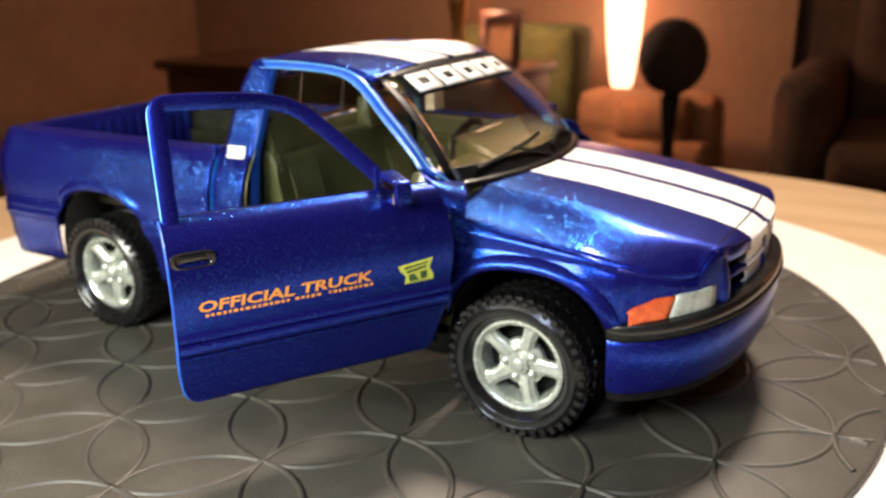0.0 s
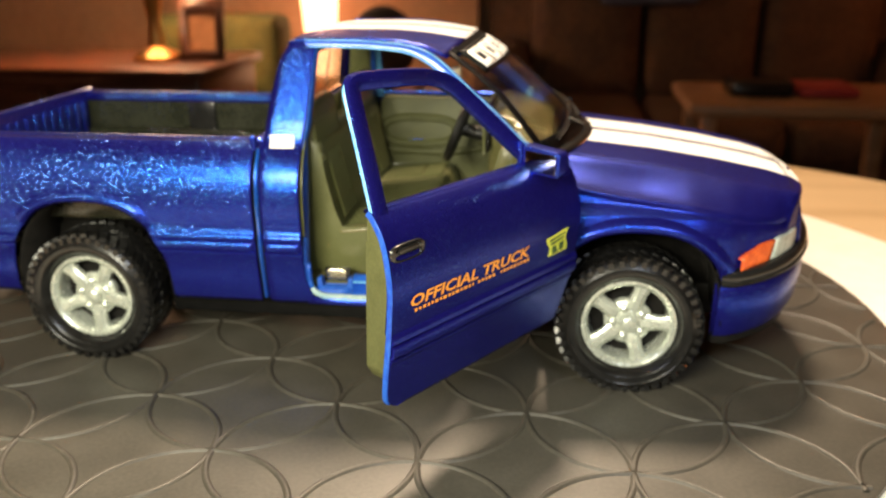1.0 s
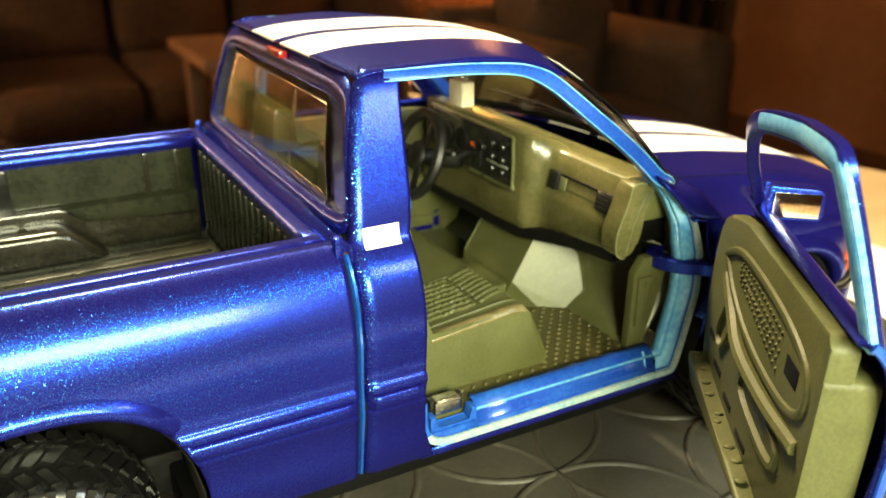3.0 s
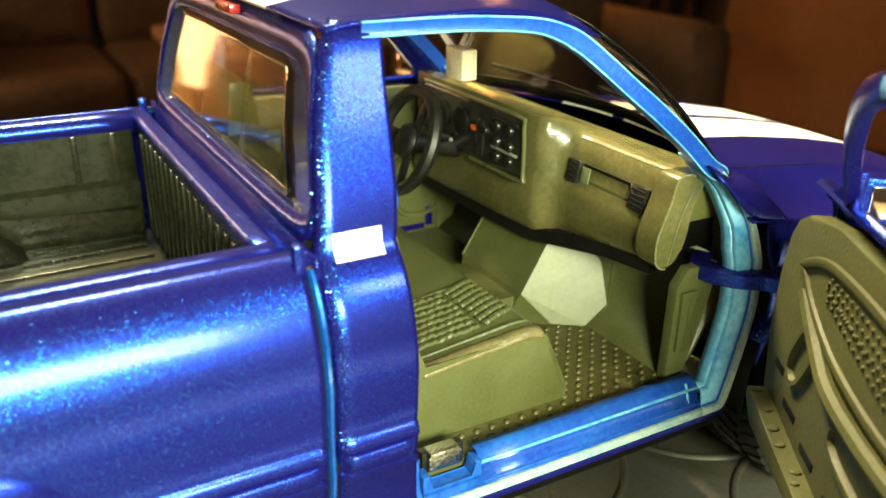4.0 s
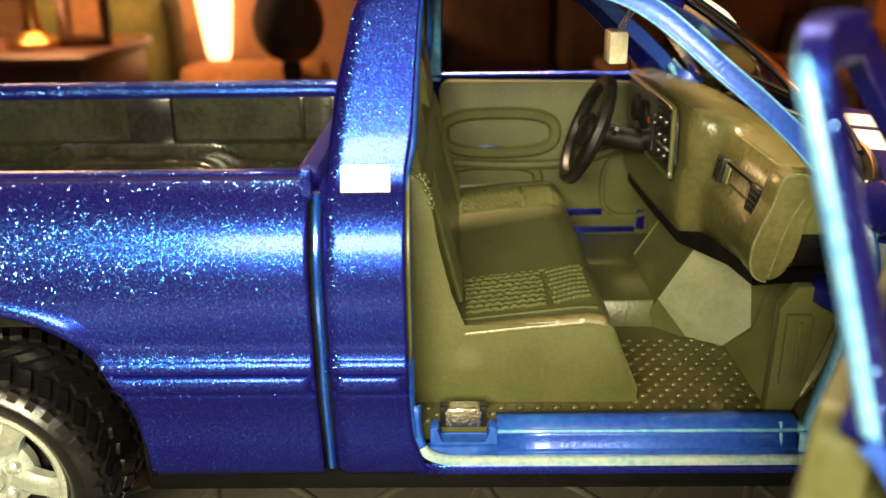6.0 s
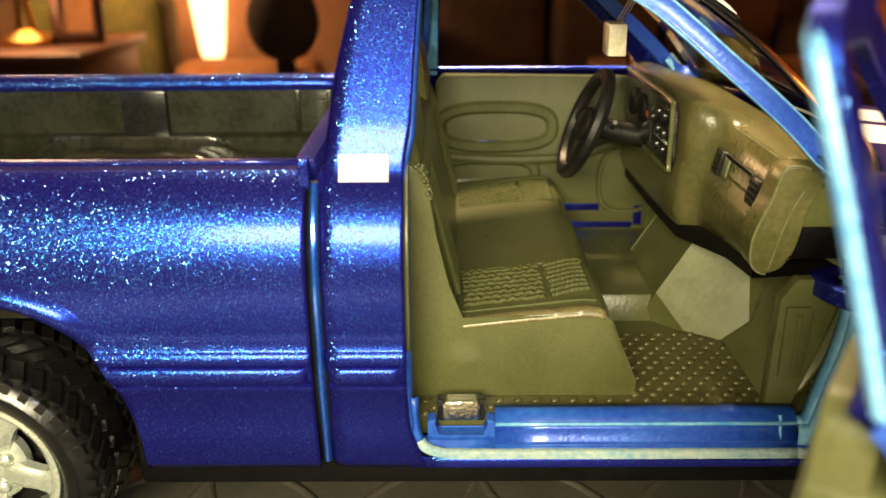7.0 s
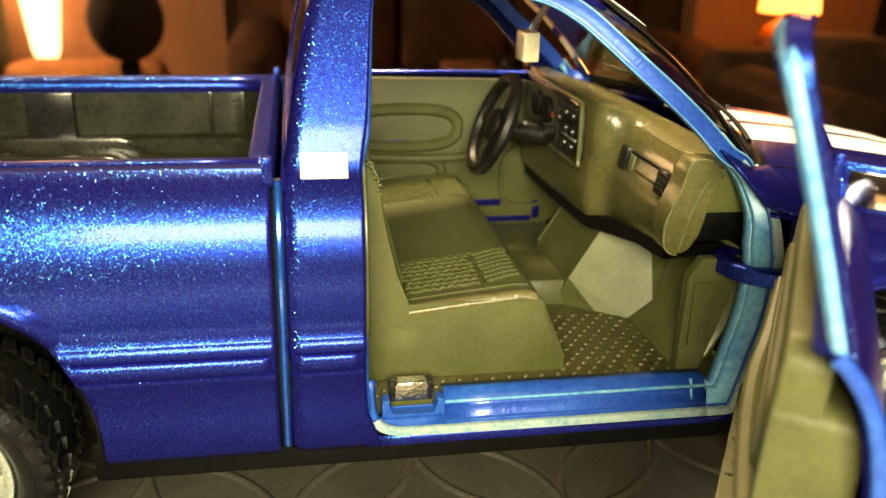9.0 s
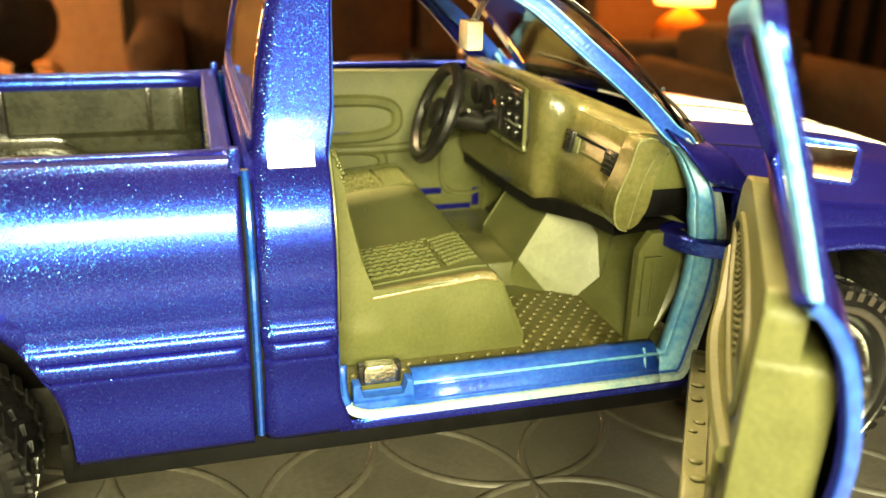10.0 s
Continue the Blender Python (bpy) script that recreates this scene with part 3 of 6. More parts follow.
# roof
bm = bmesh.new()
ROOF_EDGE = [(-2.0, 9.84), (-1.5, 9.94), (0.6, 10.0), (1.5, 9.93), (2.3, 9.74), (2.94, 9.46)]
rows = []
for i in range(25):
    u = i / 24
    row = []
    for j in range(33):
        v = -1 + 2 * j / 32
        x = lerp(-1.98 + 0.16 * v * v, 3.28 - 0.38 * v * v, u)
        mid = 10.10 - 0.24 * max(0, (u - 0.45) / 0.55) ** 2 - 0.14 * max(0, (0.25 - u) / 0.25) ** 2
        row.append((x, 4.06 * v, lerp(mid, poly_interp(x, ROOF_EDGE), abs(v) ** 3.0)))
    rows.append(row)
surf(bm, rows)
part("roof", bm, STRIPED, truck, "blue roof with two white stripes", shell=0.06)
bm = bmesh.new()
box(bm, -2.10, -1.90, -0.45, 0.45, 9.68, 9.84, 0.04)
part("brake_lamp", bm, RED, truck, "small red brake lamp")

# rear wall of the cab with its window


def rear_loop(yb, yt, zb, zt, off, n=10):
    """A rounded window outline on the leaning rear wall."""
    pts = []
    for k in range(4 * n):
        a = 2 * math.pi * k / (4 * n)
        c, s_ = math.cos(a), math.sin(a)
        p = 0.24
        u = math.copysign(abs(c) ** p, c)
        w = (math.copysign(abs(s_) ** p, s_) + 1) / 2
        z = lerp(zb, zt, w)
        pts.append((cab_rear(z) + off, lerp(yb, yt, w) * u, z))
    return pts


bm = bmesh.new()
outer = rear_loop(5.0, 4.0, 7.0, 9.90, 0.0)
inner = rear_loop(4.84, 3.86, 7.36, 9.46, 0.02)
ring_face(bm, outer, inner)
part("rear_window_frame", bm, BLUE, truck, shell=0.10)
bm = bmesh.new()
ring_face(bm, rear_loop(4.85, 3.87, 7.35, 9.47, 0.0), rear_loop(4.81, 3.83, 7.38, 9.44, 0.0))
part("rear_window_seal", bm, BLUE, truck, shell=0.04)
bm = bmesh.new()
surf(bm, [[(cab_rear(lerp(7.36, 9.46, w)) + 0.03, u * lerp(4.84, 3.86, w), lerp(7.36, 9.46, w)) for u in np.linspace(-1, 1, 9)] for w in np.linspace(0, 1, 9)])
rear_glass = part("rear_window", bm, GLASS, truck, "clear plastic rear window", shell=0.04)
rear_glass.visible_shadow = False
for y in (-1.3, 1.3):
    bm = bmesh.new()
    tube(bm, [(cab_rear(7.5) + 0.05, y * 1.02, 7.5), (cab_rear(9.2) + 0.05, y * 0.98, 9.2)], 0.035, 0.03, square=True)
    part("window_divider", bm, PLASTIC_CLEAR, truck)
bm = bmesh.new()
surf(bm, [[(-2.5, y, z) for y in np.linspace(-5.2, 5.2, 5)] for z in (2.4, 4.5, 7.08)])
part("cab_rear_wall", bm, BLUE, truck, shell=0.08)

# hood, wings and nose: one crowned skin over the plan outline
PLAN = [(5.6, 5.30), (6.5, 5.34), (8.0, 5.40), (10.0, 5.40), (11.0, 5.30), (11.7, 5.08), (12.3, 4.70), (12.8, 4.20), (13.2, 3.55), (13.45, 2.85), (13.62, 2.0), (13.72, 1.0)]


def hood_z(x, y):
    a = abs(y)
    mid = poly_interp(x, [(5.6, 6.86), (7.0, 6.76), (9.0, 6.56), (11.0, 6.26), (12.5, 5.97), (13.3, 5.74), (13.75, 5.45)])
    shoulder = poly_interp(x, [(5.6, 6.62), (8.0, 6.34), (10.0, 6.10), (11.5, 5.82), (12.6, 5.56), (13.3, 5.40)])
    wing = poly_interp(x, [(5.6, 6.20), (8.0, 5.82), (10.0, 5.58), (11.5, 5.16), (12.6, 4.92), (13.3, 4.86)])
    crest = lerp(mid, shoulder, 0.55)
    z = lerp(mid, crest, min(1.0, a / 3.72) ** 2.4)
    if a > 3.72:
        # steep below the crease, easing out to the wing
        t2 = min(1.0, (a - 3.72) / max(0.5, min(1.53, poly_interp(x, PLAN) - 3.72)))
        k2 = min(1.0, max(0.0, (x - 8.6) / 2.6))
        z = lerp(crest, wing, lerp(1 - (1 - t2) ** 1.7, t2 ** 1.5, k2))
    return z


bm = bmesh.new()
rows = []
for x in np.concatenate([np.linspace(5.75, 11, 22), np.linspace(11.2, 13.72, 20)]):
    half = poly_interp(x, PLAN)
    row = []
    for j in range(57):
        v = -1 + 2 * j / 56
        y = v * half
        xx = x
        if x < 7.0:  # the rear edge follows the foot of the windscreen
            rear = 7.0 - 1.25 * (abs(y) / 5.3) ** 2
            xx = lerp(rear, 7.0, (x - 5.75) / 1.25)
        row.append((xx, y, hood_z(xx, y)))
    rows.append(row)
surf(bm, rows)
part("hood", bm, STRIPED, truck, "blue hood with two white stripes", shell=0.05, sharp=30)
# seam between hood and nose
bm = bmesh.new()
path = [(13.28 - 0.20 * (y / 3.2) ** 2, y, hood_z(13.28 - 0.20 * (y / 3.2) ** 2, y) + 0.012) for y in np.linspace(-3.2, 3.2, 25)]
tube(bm, path, 0.035, 0.02, 6, up=(0, 0, 1))
part("hood_seam", bm, BLACK, truck)
for s in both(1):
    bm = bmesh.new()
    path = [(x, s * 3.72, hood_z(x, 3.72) + 0.005) for x in np.linspace(6.2, 12.6, 30)]
    tube(bm, path, 0.02, 0.012, 6, up=(0, 0, 1))
    part("hood_seam", bm, UNDER, truck)

# front wings below the shoulder
WING = [(2.2, 5.36), (2.6, 5.48), (3.4, 5.58), (4.0, 5.62), (4.5, 5.66), (4.9, 5.66), (5.2, 5.60), (5.45, 5.52), (5.62, 5.42)]
for s in both(1):
    bm = bmesh.new()
    rows = []
    for x in arch_columns(6.14, 11.05, F_ARCH[0], F_ARCH[1]) + list(np.linspace(11.12, 13.30, 22)):
        low = arch_z(x, *F_ARCH)
        if x > F_ARCH[0] + F_ARCH[1]:
            low = 3.6
        half = poly_interp(x, PLAN)
        top = hood_z(x, half)
        row = []
        for k in range(15):
            z = lerp(2.2, top, k / 14)
            z = max(z, low)
            g = max(0.0, (z - 4.9) / max(0.2, top - 4.9))
            y = lerp(poly_interp(z, WING) if x < 10.2 else lerp(poly_interp(z, WING), half + 0.05, min(1.0, (x - 10.2) / 1.3) ** 1.2), half, g ** 2.2)
            row.append((x, s * y, z))
        rows.append(row)
    surf(bm, rows)
    part("front_wing", bm, BLUE, truck, shell=0.06)
    bm = bmesh.new()
    arch_lip(bm, s, *F_ARCH, start=0.14, stop=0.86, skin=WING, fade_z=3.6)
    part("wheel_arch_flare", bm, BLUE, truck, sharp=70)
    bm = bmesh.new()
    path = [(6.3, s * 5.55, 5.55), (8.0, s * 5.5, 5.42), (10.0, s * 5.5, 5.22), (11.0, s * 5.35, 5.08)]
    tube(bm, smooth_path(path, 5), 0.30, 0.05, 16, up=(0, s, 0))
    part("wing_swage", bm, BLUE, truck)

# front panel round the lamps and grille
FASCIA = [(11.10, 5.42), (11.5, 5.22), (12.0, 4.95), (12.5, 4.55), (12.9, 4.05), (13.2, 3.55), (13.45, 2.85), (13.62, 2.0), (13.72, 1.0), (13.74, 0.0)]
for s in both(1):
    # upright beside the grille
    bm = bmesh.new()
    path = [(12.98, s * 3.40, 5.42), (13.10, s * 3.36, 5.0), (13.17, s * 3.32, 4.5), (13.20, s * 3.30, 3.9)]
    tube(bm, smooth_path(path, 5), 0.28, 0.26, 12, up=(0, 1, 0))
    part("grille_post", bm, BLUE, truck)
    # headlamp: amber corner and clear lens
    for name, mat, a, b in (("turn_signal", AMBER, 0.0, 0.46), ("headlamp_lens", LAMP_CLEAR, 0.46, 1.0)):
        bm = bmesh.new()
        rows = []
        for k in range(9):
            u = lerp(a, b, k / 8)
            x = poly_interp(u, [(0, 11.28), (0.25, 11.75), (0.5, 12.25), (0.75, 12.72), (1, 13.10)])
            y = poly_interp(x, FASCIA)
            lo, hi = lerp(3.78, 4.06, u), poly_interp(u, [(0, 4.14), (0.06, 4.24), (0.28, 4.50), (0.5, 4.60), (1, 4.68)])
            out = 0.07 + lerp(0.10, 0.03, min(1.0, (x - 11.1) / 0.8))
            ring = []
            for w in (0.0, 0.06, 0.25, 0.5, 0.75, 0.94, 1.0):
                puff = out * (1 if 0.03 < w < 0.97 else 0.1)
                xw = x + 0.16 * w * max(0.0, 1 - abs(u - 0.46) / 0.46)
                ring.append((xw + puff * 0.7, s * (poly_interp(xw, FASCIA) + puff * 0.7), lerp(lo, hi, w)))
            rows.append(ring)
        surf(bm, rows)
        part(name, bm, mat, truck, {"turn_signal": "orange turn signal lens", "headlamp_lens": "cloudy clear headlamp lens"}[name], shell=0.05)
# grille: dark recess, blue surround, cross bars with the stripes running over them
bm = bmesh.new()
rows = [[(poly_interp(abs(y), [(0, 13.32), (2, 13.2), (3.3, 12.9)]), y, z) for z in (3.9, 4.4, 5.3)] for y in np.linspace(-3.3, 3.3, 15)]
surf(bm, rows)
part("grille_recess", bm, UNDER, truck, shell=0.05)


def nose_x(y):
    return poly_interp(abs(y), [(0, 13.80), (1, 13.77), (2, 13.66), (2.85, 13.48), (3.4, 13.25)])


def nose_bar(name, z0, z1, mat, y0=-3.3, y1=3.3, out=0.0, thick=0.3):
    bm = bmesh.new()
    rows = []
    for y in np.linspace(y0, y1, 21):
        x = nose_x(y) + out
        rows.append([(x - thick, y, z0), (x - 0.04, y, z0), (x, y, z0 + 0.05), (x, y, z1 - 0.05), (x - 0.04, y, z1), (x - thick, y, z1)])
    surf(bm, rows)
    return part(name, bm, mat, truck)


nose_bar("grille_top", 5.16, 5.52, STRIPED)
nose_bar("grille_crossbar", 4.62, 4.78, STRIPED, out=-0.05)
nose_bar("grille_foot", 4.02, 4.16, BLUE)
bm = bmesh.new()
box(bm, 13.45, 13.76, -0.16, 0.16, 4.1, 5.2, 0.04)
part("grille_upright", bm, BLUE, truck)
for s in both(1):
    for z0, z1 in ((4.84, 5.10), (4.22, 4.54)):
        bm = bmesh.new()
        rows = [[(nose_x(y) - 0.20, y, z0), (nose_x(y) - 0.10, y, z0 + 0.03), (nose_x(y) - 0.12, y, z1 - 0.03), (nose_x(y) - 0.22, y, z1)] for y in np.linspace(s * 0.25, s * 1.9, 8)]
        surf(bm, rows)
        part("grille_block", bm, WHITE, truck, "white grille insert", shell=0.04)

# front bumper: black upper trim over a blue lower part
BUMPER = [(10.85, 5.46), (11.3, 5.44), (11.9, 5.22), (12.5, 4.82), (13.05, 4.2), (13.5, 3.35), (13.8, 2.4), (14.0, 1.2), (14.06, 0.0)]


def bumper_band(name, profile, mat, label=""):
    bm = bmesh.new()
    line = [(x, -y) for x, y in BUMPER] + [(x, y) for x, y in BUMPER[::-1][1:]]
    line = smooth_path([(x, y, 0) for x, y in line], 4)
    rows = []
    for p in line:
        d = Vector((p.x - 10.0, p.y * 0.9, 0)).normalized()
        lift = 0.42 * max(0.0, (p.x - 11.2) / 2.9)
        rows.append([(p.x + d.x * o, p.y + d.y * o, z + lift) for o, z in profile])
    surf(bm, rows, close=True)
    return part(name, bm, mat, truck, label)


bumper_band("bumper_trim", [(-0.35, 3.82), (-0.08, 3.84), (0.06, 3.78), (0.12, 3.66), (0.10, 3.52), (0.16, 3.46), (0.12, 3.36), (0.0, 3.30), (-0.35, 3.30)], BLACK, "glossy black bumper trim")
bumper_band("bumper", [(-0.35, 3.31), (0.0, 3.31), (0.06, 3.2), (0.04, 2.6), (-0.06, 2.0), (-0.2, 1.72), (-0.45, 1.70)], BLUE)
bumper_band("bumper_valance", [(-0.45, 1.75), (-0.24, 1.75), (-0.30, 1.45), (-0.55, 1.40)], UNDER)

# corner panels between the post's foot, the hood and the door
for s in both(1):
    bm = bmesh.new()
    upper = smooth_path([(4.86, s * 4.90, 7.26), (5.22, s * 4.86, 7.06), (5.60, s * 4.72, 6.90), (6.1, s * 4.4, 6.84)], 4)
    middle = smooth_path([(5.22, s * 5.06, 6.88), (5.50, s * 5.06, 6.74), (5.85, s * 4.98, 6.66), (6.4, s * 4.8, 6.60)], 4)
    lower = smooth_path([(5.62, s * 5.28, 6.36), (5.80, s * 5.33, 6.28), (6.1, s * 5.36, 6.20), (6.6, s * 5.36, 6.10)], 4)
    surf(bm, [[Vector(a), Vector(b), Vector(c)] for a, b, c in zip(upper, middle, lower)])
    part("cowl_corner", bm, BLUE, truck, shell=0.05, sharp=60)

# cowl, windscreen and wipers


def screen_point(u, v, out=0.0):
    """u across (-1 to 1), v from foot to head."""
    foot = Vector((6.92 - 1.25 * u * u, 4.62 * u, 6.80 - 0.02 * abs(u)))
    head = Vector((3.20 - 0.34 * u * u, 3.92 * u, 9.80 - 0.22 * abs(u) ** 2.6))
    p = foot.lerp(head, v)
    p.z += 0.20 * math.sin(math.pi * v)
    p.x += 0.12 * math.sin(math.pi * v)
    return (p.x + 0.62 * out, p.y, p.z + 0.78 * out)


def screen_patch(bm, u0, u1, v0, v1, out, n=16, m=10):
    surf(bm, [[screen_point(lerp(u0, u1, i / n), lerp(v0, v1, j / m), out) for j in range(m + 1)] for i in range(n + 1)])


bm = bmesh.new()
screen_patch(bm, -0.98, 0.98, 0.02, 0.98, 0.0, 24, 14)
screen = part("windscreen", bm, GLASS, truck, "clear plastic windscreen with a black border", shell=0.04)
screen.visible_shadow = False
bm = bmesh.new()
for u0, u1, v0, v1 in ((-1.0, -0.945, 0.0, 1.0), (0.945, 1.0, 0.0, 1.0), (-0.945, 0.945, 0.0, 0.10), (-0.945, 0.945, 0.95, 1.0), (-0.84, 0.84, 0.71, 0.95)):
    screen_patch(bm, u0, u1, v0, v1, 0.05)
part("windscreen_border", bm, FRIT, screen, "black screen border", shell=0.03)
# white brand mark on the head of the screen, as plain blocks
for k in range(5):
    bm = bmesh.new()
    u0 = -0.78 + 0.312 * k
    outer = [(u0, 0.735), (u0 + 0.275, 0.735), (u0 + 0.275, 0.915), (u0, 0.915)]
    inner = [(u0 + 0.085, 0.792), (u0 + 0.195, 0.792), (u0 + 0.195, 0.860), (u0 + 0.085, 0.860)]
    ring_face(bm, [screen_point(a, b, 0.10) for a, b in outer], [screen_point(a, b, 0.10) for a, b in inner])
    part("screen_mark", bm, WHITE, screen, "white block mark", shell=0.012)
bm = bmesh.new()
rows = []
for i in range(25):
    u = -1 + 2 * i / 24
    a = Vector(screen_point(u, 0.0, 0.06))
    rows.append([a, a + Vector((0.14, 0, -0.02)), a + Vector((0.30, 0, -0.10))])
surf(bm, rows)
part("cowl", bm, BLACK, truck, shell=0.05)
for u0, u1 in ((-0.78, 0.02), (0.08, 0.80)):
    bm = bmesh.new()
    tube(bm, [screen_point(lerp(u0, u1, k / 10), lerp(0.05, 0.17, (k / 10) ** 0.8), 0.16) for k in range(11)], 0.07, 0.05, 6, up=(0.6, 0, 0.8))
    tube(bm, [screen_point(u1, 0.0, 0.10), screen_point(lerp(u0, u1, 0.45), 0.12, 0.26)], 0.05, 0.05, 6, up=(0.6, 0, 0.8))
    part("wiper", bm, FRIT, truck)

# wheels: tyre with blocks, five-spoke rim
TYRE_R, TYRE_W = 2.12, 1.55


def wheel(x, s, out=4.70, spin=-85.0):
    hub = new("wheel")
    hub.parent = truck
    m = Matrix.Translation((x * CM, s * out * CM, HUB * CM))
    if s > 0:
        m = m @ pose(0, 0, 0, 0, 0, 180)
    hub.matrix_world = m
    hub["label"] = "black tyre on a silver five-spoke rim"
    bm = bmesh.new()
    w = TYRE_W / 2
    lathe(bm, [(1.30, w - 0.1), (1.30, -w + 0.12), (1.40, -w - 0.01), (1.46, -w - 0.10), (1.53, -w - 0.21), (1.58, -w - 0.25), (1.62, -w - 0.24), (1.76, -w - 0.26), (1.79, -w - 0.285), (1.82, -w - 0.26), (1.94, -w - 0.20), (2.03, -w - 0.10), (2.085, -w + 0.04), (2.085, w - 0.26), (1.98, w - 0.1), (1.7, w), (1.4, w - 0.05), (1.30, w - 0.1)], (0, 0, 0), "y", 72)
    tyre = part("tyre", bm, RUBBER, hub, "black rubber tyre with blocky tread", sharp=30)
    bm = bmesh.new()
    for k in range(40):
        a = 2 * math.pi * k / 40
        for row, (y0, y1, shift, hi) in enumerate(((-w - 0.17, -0.42, 0.0, 2.12), (-0.34, 0.30, 0.5, 2.12), (0.42, w + 0.01, 0.25, 2.12))):
            b = a + shift * 2 * math.pi / 40
            turn = Matrix.Rotation(-b, 4, "Y") @ Matrix.Rotation(radians((24, -30, 24)[row]), 4, "X")
            base = Matrix.Translation((math.cos(b) * 2.06, (y0 + y1) / 2, math.sin(b) * 2.06)) @ turn
            bmesh.ops.create_cube(bm, size=1.0, matrix=base @ Matrix.Diagonal((0.14, (y1 - y0) * 0.92, 0.19, 1)))
        # shoulder lugs
        turn = Matrix.Rotation(-a, 4, "Y")
        base = Matrix.Translation((math.cos(a) * 1.95, -w - 0.19, math.sin(a) * 1.95)) @ turn
        bmesh.ops.create_cube(bm, size=1.0, matrix=base @ Matrix.Diagonal((0.20, 0.09, 0.15, 1)))
    tagged(part("tread", bm, RUBBER, tyre, flat=True), kind="stuff")
    bm = bmesh.new()
    lathe(bm, [(1.30, w - 0.3), (1.32, -w + 0.15), (1.37, -w + 0.03), (1.36, -w - 0.02), (1.29, -w - 0.03), (1.20, -w + 0.04), (1.16, -w + 0.14), (1.12, -w + 0.55), (1.12, 0.3)], (0, 0, 0), "y", 64)
    rim = part("rim", bm, SILVER, hub, "silver rim")
    for k in range(5):
        a = 2 * math.pi * k / 5 + radians(spin)
        bm = bmesh.new()
        rows = []
        for r, half, y in ((0.28, 0.30, -w + 0.20), (0.50, 0.27, -w + 0.13), (0.72, 0.225, -w + 0.09), (0.92, 0.205, -w + 0.08), (1.07, 0.23, -w + 0.07), (1.22, 0.33, -w + 0.05)):
            ring = []
            for o, dy in ((-1.0, 0.26), (-0.94, 0.10), (-0.62, 0.07), (-0.40, 0.0), (0.40, 0.0), (0.62, 0.07), (0.94, 0.10), (1.0, 0.26)):
                ring.append((r * math.cos(a) - o * half * math.sin(a), y + dy, r * math.sin(a) + o * half * math.cos(a)))
            rows.append(ring)
        surf(bm, rows)
        part("spoke", bm, SILVER, rim)
    bm = bmesh.new()
    lathe(bm, [(0.0, -w - 0.03), (0.14, -w - 0.02), (0.20, -w + 0.01), (0.22, -w + 0.05), (0.27, -w + 0.05), (0.29, -w + 0.16), (0.46, -w + 0.21), (0.64, -w + 0.25), (0.70, -w + 0.32), (0.70, -w + 0.5)], (0, 0, 0), "y", 32)
    part("hub_cap", bm, SILVER, rim)
    for k in range(5):
        a = 2 * math.pi * (k + 0.5) / 5 + radians(spin)
        bm = bmesh.new()
        lathe(bm, [(0.0, -w + 0.08), (0.07, -w + 0.09), (0.115, -w + 0.13), (0.13, -w + 0.28)], (0.45 * math.cos(a), 0, 0.45 * math.sin(a)), "y", 12)
        part("wheel_nut", bm, SILVER, rim)
    bm = bmesh.new()
    lathe(bm, [(0.0, -0.1), (1.1, -0.1), (1.12, 0.2)], (0, 0, 0), "y", 24)
    part("brake_disc", bm, UNDER, rim)


wheel(REAR, -1)
wheel(REAR, 1)
wheel(FRONT, -1, 4.90, -72.0)
wheel(FRONT, 1, 4.90, -72.0)

# underside and wheel wells
bm = bmesh.new()
box(bm, -13.2, 12.8, -3.3, 3.3, 1.55, 2.6, 0.2)
part("chassis", bm, UNDER, truck)
# black slab added to stand for the deep shade under the sills
bm = bmesh.new()
box(bm, -5.9, 5.9, -4.95, 4.95, 1.55, 2.35, 0.10)
part("underbody_shade_slab", bm, FRIT, truck)
for x in (REAR, FRONT):
    bm = bmesh.new()
    tube(bm, [(x, -4.2, HUB), (x, 4.2, HUB)], 0.3, 0.3, 12, up=(0, 0, 1))
    part("axle", bm, UNDER, truck)
    for s in both(1):
        c, half, top = R_ARCH if x < 0 else F_ARCH
        bm = bmesh.new()
        rows = []
        for k in range(17):
            a = math.pi * k / 16
            px = c - (half - 0.06) * math.cos(a)
            pz = 2.1 + (top - 2.12) * max(0.0, 1 - abs(math.cos(a)) ** 2.5) ** 0.4
            rows.append([(px, s * 5.45, pz), (px, s * 3.2, pz)])
        surf(bm, rows)
        bm.faces.new([bm.verts.new((c - (half - 0.06) * math.cos(math.pi * k / 16), s * 3.2, 2.1 + (top - 2.12) * max(0.0, 1 - abs(math.cos(math.pi * k / 16)) ** 2.5) ** 0.4)) for k in range(17)])
        part("wheel_well", bm, UNDER, truck, shell=0.04)


# doors: the passenger door stands open on its hook hinge, the driver's door is shut
DOOR_FRONT = [(2.55, 5.30), (2.7, 5.40), (3.2, 5.62), (4.2, 5.92), (5.6, 6.03), (6.6, 5.92), (7.1, 5.72)]
DOOR_REAR = [(2.55, -0.90), (2.65, -1.10), (2.9, -1.22), (3.4, -1.26), (7.1, -1.26)]


